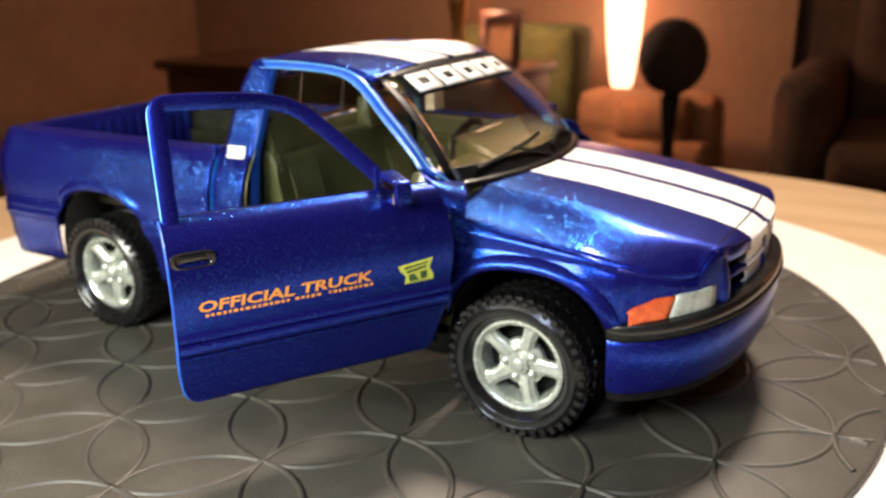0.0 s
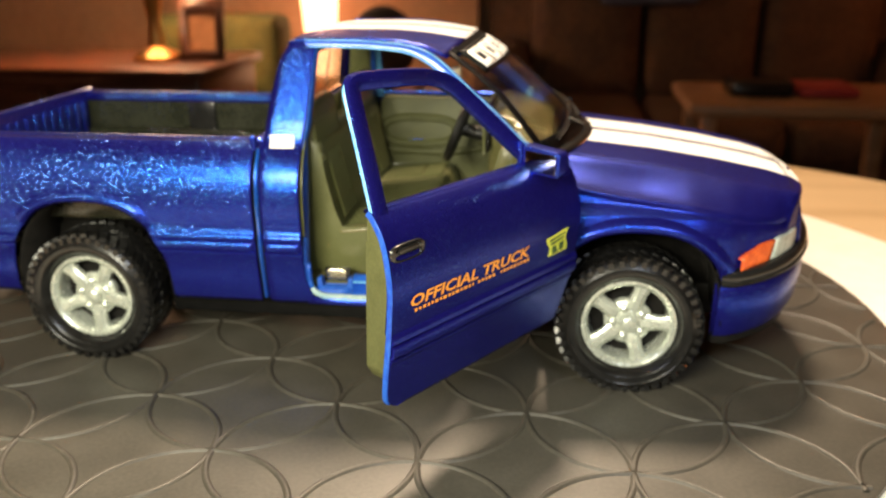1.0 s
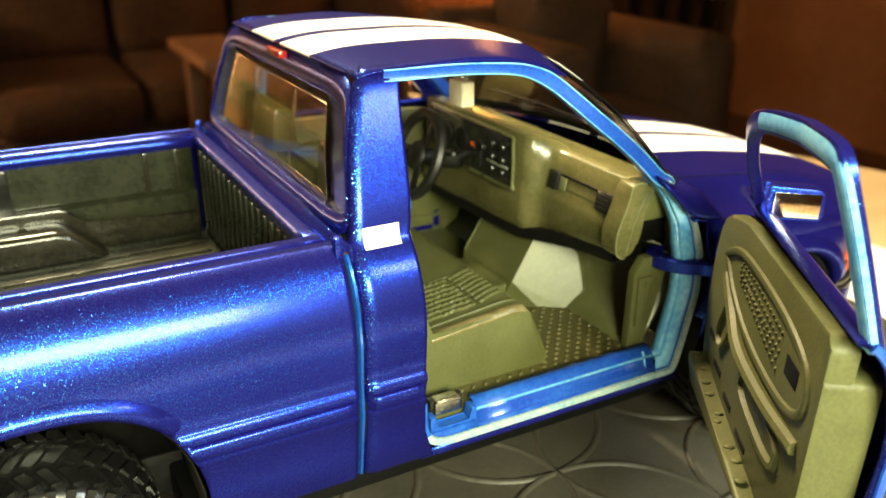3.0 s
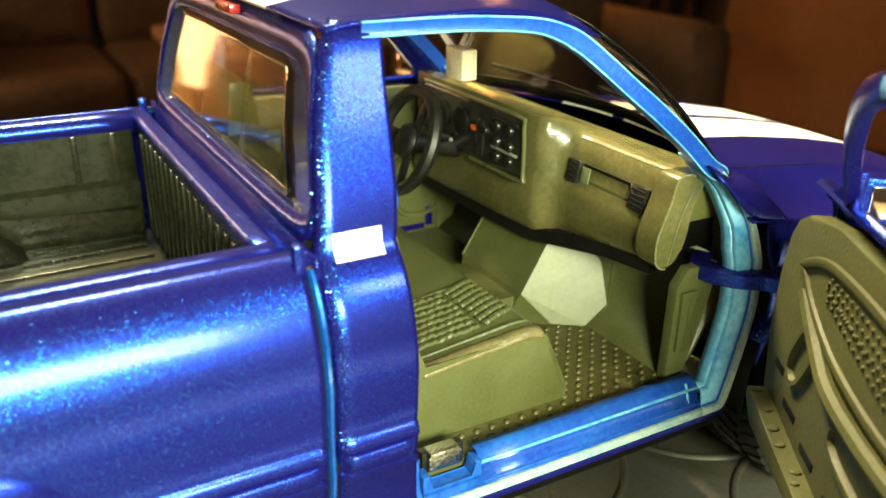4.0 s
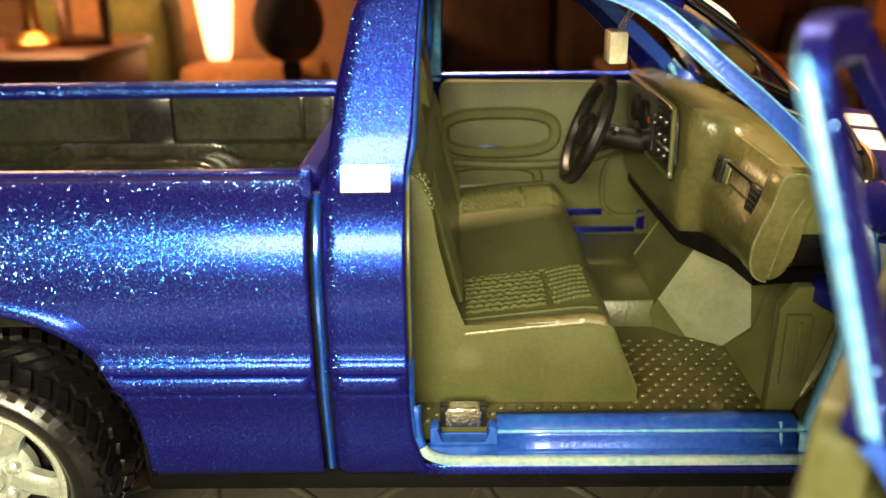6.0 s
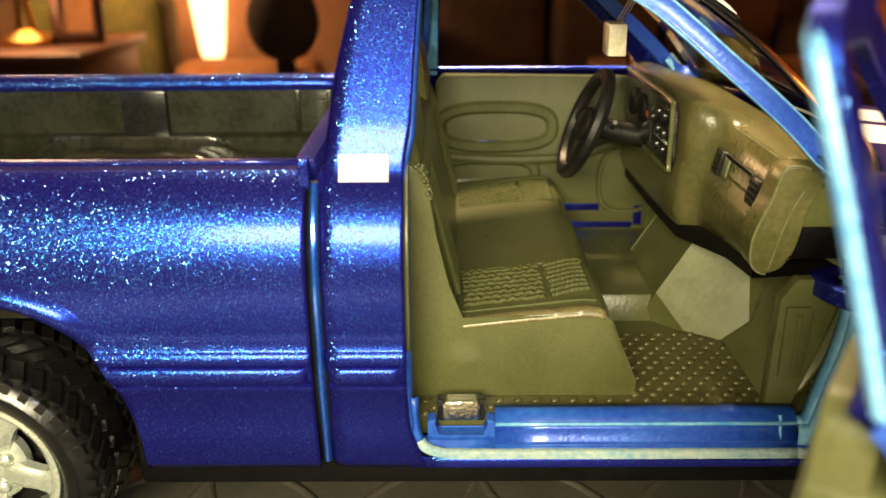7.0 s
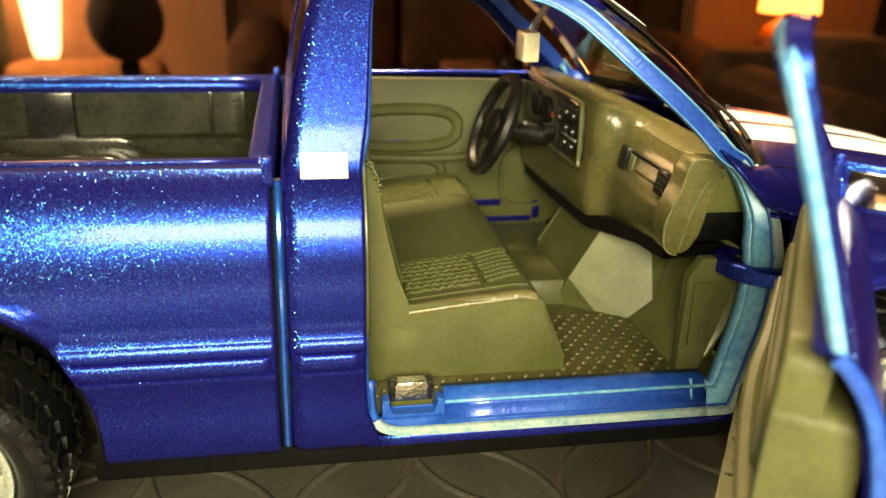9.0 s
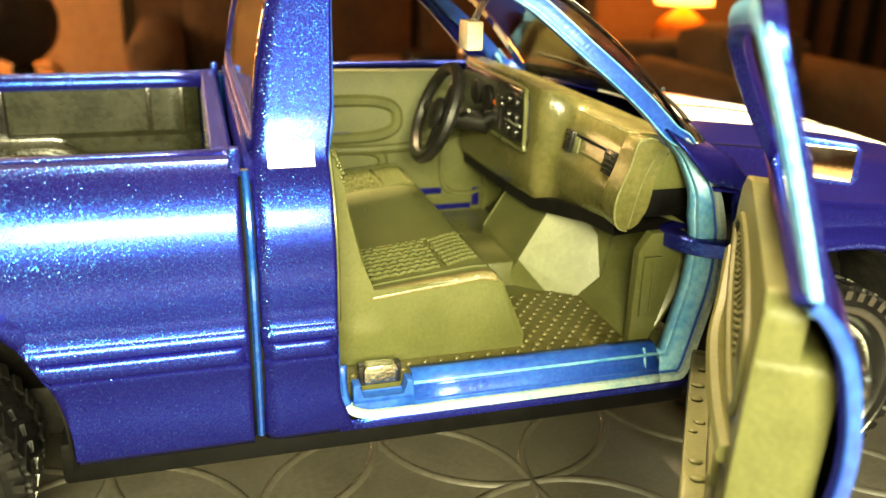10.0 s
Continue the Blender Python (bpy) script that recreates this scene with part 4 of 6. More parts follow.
def text_mesh(name, body, x0, x1, z0, z1, out, mat, parent, label):
    """Flat lettering laid on the door skin."""
    cu = bpy.data.curves.new(name, "FONT")
    cu.body, cu.size, cu.shear, cu.offset, cu.resolution_u = body, 1.0, 0.12, 0.028, 2
    tmp = bpy.data.objects.new(name, cu)
    scene.collection.objects.link(tmp)
    me = bpy.data.meshes.new_from_object(tmp.evaluated_get(bpy.context.evaluated_depsgraph_get()))
    bpy.data.objects.remove(tmp)
    co = np.array([v.co[:] for v in me.vertices])
    lo, hi = co.min(0), co.max(0)
    for v in me.vertices:
        x = lerp(x0, x1, (v.co.x - lo[0]) / (hi[0] - lo[0]))
        z = lerp(z0, z1, (v.co.y - lo[1]) / (hi[1] - lo[1]))
        v.co = (x * CM, -(poly_interp(z, DOOR_SKIN) + out) * CM, z * CM)
    me.materials.append(mat)
    ob = new(name, me)
    ob.parent = parent
    ob["label"] = label
    return ob


DOOR_SKIN = [(z, y) for z, y in SKIN if z < 6.2] + [(6.3, 5.56), (6.55, 5.49), (6.8, 5.38), (6.95, 5.26), (7.05, 5.12), (7.1, 5.0)]


def door_y(z):
    return poly_interp(z, DOOR_SKIN)


def build_door(s, angle):
    pivot = Vector((6.96 * CM, s * 5.43 * CM, 0))
    m = Matrix.Translation(pivot) @ Matrix.Rotation(radians(-s * angle), 4, "Z") @ Matrix.Translation(-pivot)
    if angle:  # loose on its hinge, the door leans outwards
        base = Vector((0, s * 5.6 * CM, 4.2 * CM))
        m = m @ Matrix.Translation((0, s * 0.10 * CM, 0.12 * CM)) @ Matrix.Translation(base) @ Matrix.Rotation(radians(-s * 2.2), 4, "X") @ Matrix.Translation(-base)
    bm = bmesh.new()
    rows = []
    zs = [2.55, 2.62, 2.75] + [z for z in LEVELS if z >= 3.0]
    for k in range(19):
        u = k / 18
        rows.append([(lerp(poly_interp(z, DOOR_REAR), poly_interp(z, DOOR_FRONT), u), s * (door_y(z) + 0.01), z) for z in zs])
    surf(bm, rows)
    # turned edge all round
    edge = []
    for z in zs:
        edge.append([(poly_interp(z, DOOR_REAR), s * (door_y(z) + 0.01), z), (poly_interp(z, DOOR_REAR) + 0.04, s * (door_y(z) - 0.18), z)])
    surf(bm, edge)
    edge = [[(poly_interp(z, DOOR_FRONT), s * (door_y(z) + 0.01), z), (poly_interp(z, DOOR_FRONT) - 0.04, s * (door_y(z) - 0.18), z)] for z in zs]
    surf(bm, edge)
    edge = [[(x, s * (door_y(2.55) + 0.01), 2.55), (x, s * (door_y(2.55) - 0.2), 2.58)] for x in np.linspace(-0.9, 5.3, 8)]
    surf(bm, edge)
    door = part("door", bm, BLUE, truck, "open blue door with olive inner panel" if angle else "closed blue door", shell=0.06, sharp=26)
    door.matrix_world = m
    # belt edge
    bm = bmesh.new()
    tube(bm, [(x, s * 4.96, 7.08) for x in np.linspace(-1.2, 5.6, 12)], 0.06, 0.16 if angle else 0.05, 8, up=(0, 1, 0))
    part("belt_edge", bm, BLUE, door)
    # bright edge down the rear of the skin
    bm = bmesh.new()
    rim = [(2.62, 5.42), (2.8, 5.46), (3.4, 5.56), (4.2, 5.64), (4.9, 5.68), (5.5, 5.69), (6.1, 5.60), (6.6, 5.44), (6.95, 5.20), (7.08, 5.04)]
    tube(bm, smooth_path([(poly_interp(z, DOOR_REAR) - 0.03, s * (y - 0.04), z) for z, y in rim], 4), 0.045, 0.075, 8, up=(0, s, 0))
    part("skin_edge", bm, EDGE, door)
    # window frame in one sweep
    bm = bmesh.new()
    low = 1.0 if angle else 0.965
    path = smooth_path([(-1.04, 6.95, 0), (-1.03, 7.5, 0), (-1.01, 8.3, 0), (-0.98, 9.1, 0), (-0.94, 9.48, 0), (-0.80, 9.62, 0), (-0.4, 9.64, 0), (0.5, 9.60, 0), (1.5, 9.49, 0), (2.15, 9.34, 0), (2.65, 9.08, 0), (3.1, 8.68, 0), (3.65, 8.12, 0), (4.3, 7.42, 0), (4.78, 6.95, 0)], 5)
    lean = [(p.x, s * (5.06 - 0.33 * (p.y - 7.1) - 0.013 * (p.y - 7.1) ** 2 - (0.17 if angle else 0.0) * max(0.0, p.x - 0.5) * max(0.0, p.y - 7.0) / 2.3), 7.0 + (p.y - 7.0) * low) for p in path]
    tube(bm, lean, 0.19, 0.11, square=True, up=(0, s, 0))
    part("window_frame", bm, BLUE, door)
    # pale strips carry the close light on the blue frame in their colour
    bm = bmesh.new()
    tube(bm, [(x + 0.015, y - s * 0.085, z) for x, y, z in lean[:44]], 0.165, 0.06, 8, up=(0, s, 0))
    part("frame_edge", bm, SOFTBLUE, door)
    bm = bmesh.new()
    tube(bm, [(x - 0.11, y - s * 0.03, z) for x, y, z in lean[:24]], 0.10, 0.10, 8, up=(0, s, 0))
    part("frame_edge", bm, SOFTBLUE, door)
    # mirror sail and mirror
    bm = bmesh.new()
    prism(bm, [(4.15, 6.98), (5.25, 6.98), (4.15, 7.72)], s * 4.86, s * 5.0, "y", 0.03)
    part("mirror_sail", bm, BLUE, door)
    bm = bmesh.new()
    prism(bm, [(s * 4.98, 6.90), (s * 6.04, 6.92), (s * 6.12, 7.04), (s * 6.10, 7.50), (s * 5.98, 7.58), (s * 4.98, 7.62)], 4.22, 4.66, "x", 0.06)
    mirror = part("wing_mirror", bm, BLUE, door, "blue wing mirror with foil glass")
    bm = bmesh.new()
    box(bm, 4.17, 4.23, s * 5.10, s * 6.01, 7.0, 7.50, 0.015)
    part("mirror_glass", bm, MIRROR, mirror, "silver mirror foil")
    # handle in a dark scoop
    bm = bmesh.new()
    rows = []
    for k in range(20):
        a = 2 * math.pi * k / 20
        c, q = math.cos(a), math.sin(a)
        c, q = math.copysign(abs(c) ** 0.6, c), math.copysign(abs(q) ** 0.6, q)
        rows.append([(-0.72 + 0.53 * c * f, s * (door_y(6.27) + o), 6.27 + 0.21 * q * f) for f, o in ((1.0, 0.03), (0.96, 0.09), (0.80, 0.10), (0.72, 0.05), (0.0, 0.045))])
    surf(bm, rows + [rows[0]])
    handle = part("door_handle", bm, BLACK, door, "black door handle")
    bm = bmesh.new()
    box(bm, -1.02, -0.42, s * (door_y(6.3) + 0.08) - 0.05, s * (door_y(6.3) + 0.08) + 0.05, 6.25, 6.40, 0.04)
    part("handle_grip", bm, BLACK, handle)
    # olive inner panel with rolled edges
    bm = bmesh.new()
    inner = [(-0.98, 3.25), (-0.80, 2.95), (-0.4, 2.80), (4.8, 2.80), (5.35, 3.3), (5.66, 4.4), (5.72, 5.5), (5.62, 6.15), (5.40, 6.50), (5.0, 6.72), (3.8, 6.92), (-0.75, 7.0), (-0.95, 6.8)]
    prism(bm, [(a2 + 0.006, b2) if a2 < 0 else (a2, b2) for a2, b2 in inner], s * 5.06, s * 4.586, "y", 0.10)
    thick = [(-0.98, 3.25), (-0.80, 2.95), (-0.4, 2.80), (4.8, 2.80), (5.35, 3.3), (5.66, 4.4), (5.70, 5.4), (5.50, 6.1), (4.9, 6.3), (-0.80, 6.38), (-0.98, 6.26)]
    prism(bm, thick, s * 5.48, s * 4.58, "y", 0.09)
    panel = part("inner_panel", bm, DOOR_OLIVE, door, "olive plastic inner door panel", sharp=50)
    # raised frame, arm rest, pull cup, pocket and speaker
    y0 = s * 4.58

    def oval(name, cx, cz, rx, rz, ra, mat=DOOR_OLIVE, rot=0.0):
        b = bmesh.new()
        pts = []
        for k in range(28):
            a = 2 * math.pi * k / 28
            c, q = math.cos(a), math.sin(a)
            dx, dz = rx * math.copysign(abs(c) ** 0.7, c), rz * math.copysign(abs(q) ** 0.7, q)
            pts.append((cx + dx * math.cos(rot) - dz * math.sin(rot), y0, cz + dx * math.sin(rot) + dz * math.cos(rot)))
        tube(b, pts, ra, 0.10, 6, up=(0, 1, 0), closed=True)
        part(name, b, mat, panel)

    if angle:
        # long teardrop recess with a studded patch, and a finger pull below it
        b = bmesh.new()
        drop = smooth_path([(4.75, y0, 5.95), (3.6, y0, 6.38), (1.2, y0, 6.42), (-0.3, y0, 6.15), (-0.55, y0, 5.6), (-0.1, y0, 5.2), (1.2, y0, 5.05), (2.8, y0, 5.15), (4.0, y0, 5.5), (4.75, y0, 5.95)], 5)
        tube(b, drop[:-1], 0.09, 0.07, 8, up=(0, 1, 0), closed=True)
        part("trim_ring", b, DOOR_OLIVE, panel)
        b = bmesh.new()
        for i in range(15):
            for j in range(5):
                x, z = 0.9 + 0.19 * i + 0.09 * (j % 2), 5.42 + 0.17 * j + 0.03 * i * (1 if j < 2 else 0.4)
                bmesh.ops.create_icosphere(b, subdivisions=1, radius=0.055, matrix=Matrix.Translation((x, y0 + s * 0.012, min(z, 6.2))))
        tagged(part("studded_patch", b, DOOR_OLIVE, panel, sharp=80), kind="stuff")
        oval("finger_pull", 3.9, 4.72, 0.30, 0.62, 0.07, rot=0.5)
        oval("trim_ring", 1.2, 4.25, 1.2, 0.30, 0.10, rot=0.06)
    else:
        oval("trim_ring", 0.62, 5.64, 1.46, 0.52, 0.17)
        oval("trim_ring", 0.42, 4.42, 1.24, 0.38, 0.15)
        oval("speaker_ring", 4.1, 4.2, 0.75, 0.85, 0.07)
    b = bmesh.new()
    tube(b, smooth_path([(-0.6, y0, 4.86), (0.8, y0 - s * 0.10, 4.80), (2.4, y0 - s * 0.14, 4.86), (3.4, y0 - s * 0.06, 5.1), (4.4, y0, 5.6)], 5), 0.13, 0.14, 8, up=(0, 1, 0))
    part("arm_rest", b, DOOR_OLIVE, panel)
    slots = ((-0.1, 0.5, 5.6, 5.95), (4.55, 4.98, 3.95, 4.10), (3.7, 4.3, 3.55, 3.70), (2.7, 3.3, 3.35, 3.50), (1.5, 2.2, 3.22, 3.36)) if angle else ((0.0, 0.75, 5.16, 5.29), (1.85, 2.17, 3.40, 3.54), (2.35, 3.4, 3.37, 3.56), (2.2, 4.3, 2.88, 3.05), (4.33, 4.55, 2.96, 3.50))
    for x0, x1, z0, z1 in slots:
        b = bmesh.new()
        box(b, x0, x1, y0 - s * 0.015, y0 + s * 0.1, z0, z1, 0.01)
        part("panel_slot", b, UNDER if angle else BLUE, panel)
    if angle:
        # pocket lip along the foot of the panel, rough with moulding pips
        b = bmesh.new()
        prism(b, [(0.45, 2.83), (4.75, 2.83), (5.22, 3.18), (5.20, 3.36), (4.6, 3.34), (3.4, 3.20), (1.6, 3.08), (0.45, 2.98)], y0 - s * 0.33, y0 + s * 0.05, "y", 0.07)
        lip = part("pocket_lip", b, DOOR_OLIVE, panel, sharp=50)
        random.seed(12)
        for k in range(9):
            b = bmesh.new()
            x, r = 5.05 - 0.5 * k + random.uniform(-0.15, 0.15), random.uniform(0.06, 0.10)
            bmesh.ops.create_icosphere(b, subdivisions=2, radius=1.0, matrix=Matrix.Translation((x, y0 - s * random.uniform(0.10, 0.24), poly_interp(x, [(1.6, 3.08), (3.4, 3.20), (4.6, 3.34), (5.2, 3.36)]))) @ Matrix.Diagonal((r, r * 1.3, 0.03, 1)))
            part("pip", b, DOOR_OLIVE, lip, sharp=80)
    return door


open_door = build_door(-1, 57.0)
build_door(1, 0.0)
text_mesh("lettering", "OFFICIAL TRUCK", -0.74, 3.66, 4.97, 5.26, 0.052, ORANGE_INK, open_door, "orange lettering OFFICIAL TRUCK")
# a second line too small to read
random.seed(4)
bm = bmesh.new()
x = -0.72
while x < 3.66:
    w = random.uniform(0.06, 0.13)
    if random.random() > 0.12:
        z0 = 4.83 + random.uniform(0, 0.015)
        surf(bm, [[(x, -(door_y(z0) + 0.052), z0), (x + w, -(door_y(z0) + 0.052), z0)], [(x, -(door_y(4.91) + 0.052), 4.915), (x + w, -(door_y(4.91) + 0.052), 4.915)]])
    x += w + 0.045
part("small_print", bm, ORANGE_INK, open_door, "row of tiny orange print", flat=True)
bm = bmesh.new()
badge = [(4.40, 5.22), (4.62, 5.24), (5.40, 5.33), (5.30, 5.05), (5.42, 4.86), (5.42, 4.70), (4.60, 4.68), (4.62, 4.90), (4.45, 5.08)]
bm.faces.new([bm.verts.new((a, -(door_y(b) + 0.055), b)) for a, b in badge])
badge_ob = part("badge", bm, YELLOW_INK, open_door, "yellow and green emblem sticker", flat=True, shell=0.01)
for pts in (((4.55, 5.16), (5.25, 5.24), (5.22, 5.20), (4.57, 5.11)), ((4.62, 5.04), (5.20, 5.14), (5.18, 5.08), (4.64, 4.99)), ((4.70, 4.93), (4.85, 4.95), (5.0, 4.74), (4.72, 4.74)), ((5.02, 4.96), (5.22, 5.0), (5.22, 4.78), (5.06, 4.76))):
    bm = bmesh.new()
    bm.faces.new([bm.verts.new((a, -(door_y(b) + 0.068), b)) for a, b in pts])
    part("badge_stroke", bm, GREEN_INK, badge_ob, flat=True, shell=0.01)
# white sticker on the pillar foot
bm = bmesh.new()
rows = [[(x, -(cab_y(z) + 0.055), z) for z in (6.97, 7.1, 7.2, 7.35)] for x in (-2.24, -1.9, -1.50)]
surf(bm, rows)
part("white_sticker", bm, WHITE, truck, "white sticker", shell=0.01)
# hook hinge
bm = bmesh.new()
hook = smooth_path([(5.75, -4.30, 5.08), (5.42, -4.50, 5.08), (5.38, -4.82, 5.08), (5.60, -5.25, 5.08), (6.05, -5.62, 5.08), (6.35, -6.15, 5.08)], 5)
tube(bm, hook, 0.20, 0.15, square=True, up=(0, 0, 1))
part("hinge_hook", bm, BLUE, truck)

# cab interior
bm = bmesh.new()
box(bm, -2.35, 5.9, -4.95, 4.95, 2.55, 2.84)
part("cab_floor", bm, OLIVE, truck)
bm = bmesh.new()
surf(bm, [[(-2.28 if z < 7.2 else cab_rear(z) + 0.22, y * (1 if z < 7.2 else 0.98), z) for y in np.linspace(-4.75, 4.75, 5)] for z in (2.6, 5.0, 7.4)])
part("cab_back_panel", bm, OLIVE, truck, shell=0.08)
# diamond tread plate
bm = bmesh.new()
box(bm, -1.1, 5.1, -4.90, -4.24, 2.83, 2.86)
box(bm, 2.5, 4.9, -4.26, -1.75, 2.83, 2.86)
for i in range(20):
    for j in range(16):
        x, y = -1.02 + 0.315 * i + 0.157 * (j % 2), -4.84 + 0.195 * j
        if (y > -4.42 and x < 2.6) or x > 4.95:
            continue
        turn = Matrix.Rotation(0.5 + 0.25 * math.sin(3.1 * i + 1.7 * j), 4, "Z")
        bmesh.ops.create_icosphere(bm, subdivisions=1, radius=1.0, matrix=Matrix.Translation((x, y, 2.86)) @ turn @ Matrix.Diagonal((0.098, 0.064, 0.055, 1)))
part("tread_plate", bm, TREAD, truck, "brown olive floor covering with raised dots", sharp=80)
# toe board, tunnel, side kick panel
bm = bmesh.new()
surf(bm, [[(x, y, z) for y in (-4.7, 0, 4.7)] for x, z in ((4.75, 2.84), (5.25, 3.2), (5.9, 4.4), (6.0, 6.4))])
part("toe_board", bm, OLIVE, truck, shell=0.08)
bm = bmesh.new()
for s in both(1):
    for p in ((4.25, 1.22, 4.54), (5.05, 1.74, 4.47), (5.19, 1.95, 4.20), (5.17, 2.28, 3.32), (4.69, 2.17, 2.85), (4.08, 1.77, 2.85), (3.60, 1.25, 3.48), (4.6, 0.9, 5.0), (6.0, 1.4, 5.2), (6.1, 1.5, 4.2), (6.0, 1.7, 3.2), (5.2, 2.0, 2.7), (3.3, 1.0, 2.7)):
        bm.verts.new((p[0], s * p[1], p[2]))
bmesh.ops.convex_hull(bm, input=bm.verts)
part("engine_hump", bm, OLIVE, truck, "olive engine hump with a pale facet", flat=True)
# the facet's brightness under the light is put into a paler plate
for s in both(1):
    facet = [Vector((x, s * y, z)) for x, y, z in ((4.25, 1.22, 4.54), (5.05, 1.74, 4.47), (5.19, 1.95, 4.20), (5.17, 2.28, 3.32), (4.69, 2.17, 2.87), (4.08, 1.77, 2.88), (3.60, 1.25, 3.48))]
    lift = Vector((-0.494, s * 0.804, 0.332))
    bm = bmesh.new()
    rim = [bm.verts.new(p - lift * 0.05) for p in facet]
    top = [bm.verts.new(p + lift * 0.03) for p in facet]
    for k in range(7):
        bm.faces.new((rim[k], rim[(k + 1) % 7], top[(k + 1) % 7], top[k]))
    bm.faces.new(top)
    part("hump_facet", bm, PALE, truck, "pale facet of the engine hump, light put into its colour", flat=True)
bm = bmesh.new()
prism(bm, [(-1.25, 2.75), (-1.05, 3.36), (1.05, 3.36), (1.25, 2.75)], 2.3, 4.6, "x", 0.06)
part("floor_tunnel", bm, OLIVE, truck)
for s in both(1):
    bm = bmesh.new()
    prism(bm, [(4.64, 2.75), (5.02, 2.75), (5.14, 3.1), (5.38, 3.9), (5.58, 4.66), (5.70, 5.2), (4.92, 5.2), (4.68, 4.85)], s * 4.50, s * 4.74, "y", 0.04)
    part("kick_panel", bm, OLIVE, truck)
    bm = bmesh.new()
    prism(bm, [(4.78, 3.48), (5.16, 3.48), (5.22, 4.68), (5.16, 4.74), (4.78, 4.74)], s * 4.72, s * 4.81, "y", 0.03)
    part("kick_plate", bm, OLIVE, truck)
    bm = bmesh.new()
    box(bm, 4.96, 5.03, s * 4.79, s * 4.84, 3.6, 4.62, 0.02)
    part("kick_rib", bm, OLIVE, truck)
# bench seat
bm = bmesh.new()
prism(bm, [(-2.12, 2.85), (2.66, 2.85), (2.50, 3.12), (2.27, 3.9), (2.14, 4.26), (1.98, 4.43), (1.7, 4.48), (0.6, 4.38), (-0.46, 4.26), (-0.62, 4.95), (-0.82, 5.8), (-0.93, 6.5), (-1.02, 6.84), (-1.18, 7.0), (-1.40, 7.06), (-1.78, 7.04), (-2.0, 5.9), (-2.12, 5.0)], -4.30, 4.2, "y", 0.09)
seat = part("bench_seat", bm, OLIVE, truck, "olive moulded bench seat", sharp=50)
# worn rim along the cushion's edge and stitching over the shoulder of the back
# the rim's gold is part wear, part light caught on its edge
bm = bmesh.new()
rows = []
for k in range(31):
    x = lerp(-0.44, 2.0, k / 30)
    z = poly_interp(x, [(-0.46, 4.26), (0.6, 4.38), (1.7, 4.48), (1.98, 4.43), (2.02, 4.40)])
    w = 0.006 * math.sin(2.3 * k) + 0.004 * math.sin(5.1 * k)
    rows.append([(x, -4.312, z - 0.11), (x, -4.308, z - 0.07), (x, -4.26, z + w), (x, -4.19, z + 0.022), (x, -4.09, z + 0.022 - w), (x, -4.03, z - 0.01)])
surf(bm, rows)
part("worn_rim", bm, RUBBED, seat, "rubbed golden rim of the seat cushion, highlight in its colour", shell=0.01)
bm = bmesh.new()
random.seed(9)
for k in range(46):
    t2 = k / 45
    x = poly_interp(t2, [(0, -0.90), (0.35, -1.02), (0.55, -1.2), (1, -1.72)])
    z = poly_interp(t2, [(0, 6.42), (0.35, 6.86), (0.55, 7.03), (1, 7.08)])
    for r in range(3):
        bmesh.ops.create_icosphere(bm, subdivisions=1, radius=random.uniform(0.03, 0.055), matrix=Matrix.Translation((x + random.uniform(-0.03, 0.03), -4.26 + 0.11 * r + random.uniform(-0.03, 0.03), z + random.uniform(-0.03, 0.02))))
part("stitching", bm, OLIVE, seat, sharp=80)
for y0, y1 in ((-4.2, -1.5), (1.5, 4.1)):
    bm = bmesh.new()
    prism(bm, [(-1.04, 6.9), (-1.15, 7.6), (-1.21, 8.0), (-1.34, 8.12), (-1.66, 8.10), (-1.8, 6.9)], y0, y1, "y", 0.09)
    part("seat_back_top", bm, OLIVE, seat, sharp=50)


def seat_top(x):
    return lerp(4.24, 4.48, (x + 0.45) / 2.05) if x < 1.6 else 4.48 - 0.05 * (x - 1.6)


for side in (-1, 1):
    for i in range(8):
        y = side * (2.18 + 0.2 * i)
        bm = bmesh.new()
        tube(bm, [(x, y + 0.015 * math.sin(13 * x + 2 * i), seat_top(x) + 0.005 + 0.028 * abs(math.sin(17 * x + 1.7 * i)) + 0.012 * math.sin(41 * x + i)) for x in np.linspace(-0.36, 1.06, 60)], 0.075, 0.045, 6, up=(0, 0, 1))
        part("seat_rib", bm, OLIVE, seat)
        bm = bmesh.new()
        tube(bm, [(1.16 + 0.68 * k / 20, y - side * 0.22 * k / 20, seat_top(1.16 + 0.68 * k / 20) + 0.005 + 0.03 * abs(math.sin(1.2 * k + i))) for k in range(21)], 0.07, 0.045, 6, up=(0, 0, 1))
        part("seat_rib", bm, OLIVE, seat)
        bm = bmesh.new()
        tube(bm, [(-0.46 - 0.5 * k / 6, y, 4.5 + 2.0 * k / 6) for k in range(7)], 0.08, 0.05, 6, up=(-1, 0, 0.25))
        part("seat_rib", bm, OLIVE, seat)
    for y in (2.02, 3.86):
        bm = bmesh.new()
        tube(bm, [(x, side * y, seat_top(x) + 0.01) for x in np.linspace(-0.4, 1.9, 10)], 0.05, 0.035, 6, up=(0, 0, 1))
        part("seat_piping", bm, OLIVE, seat)

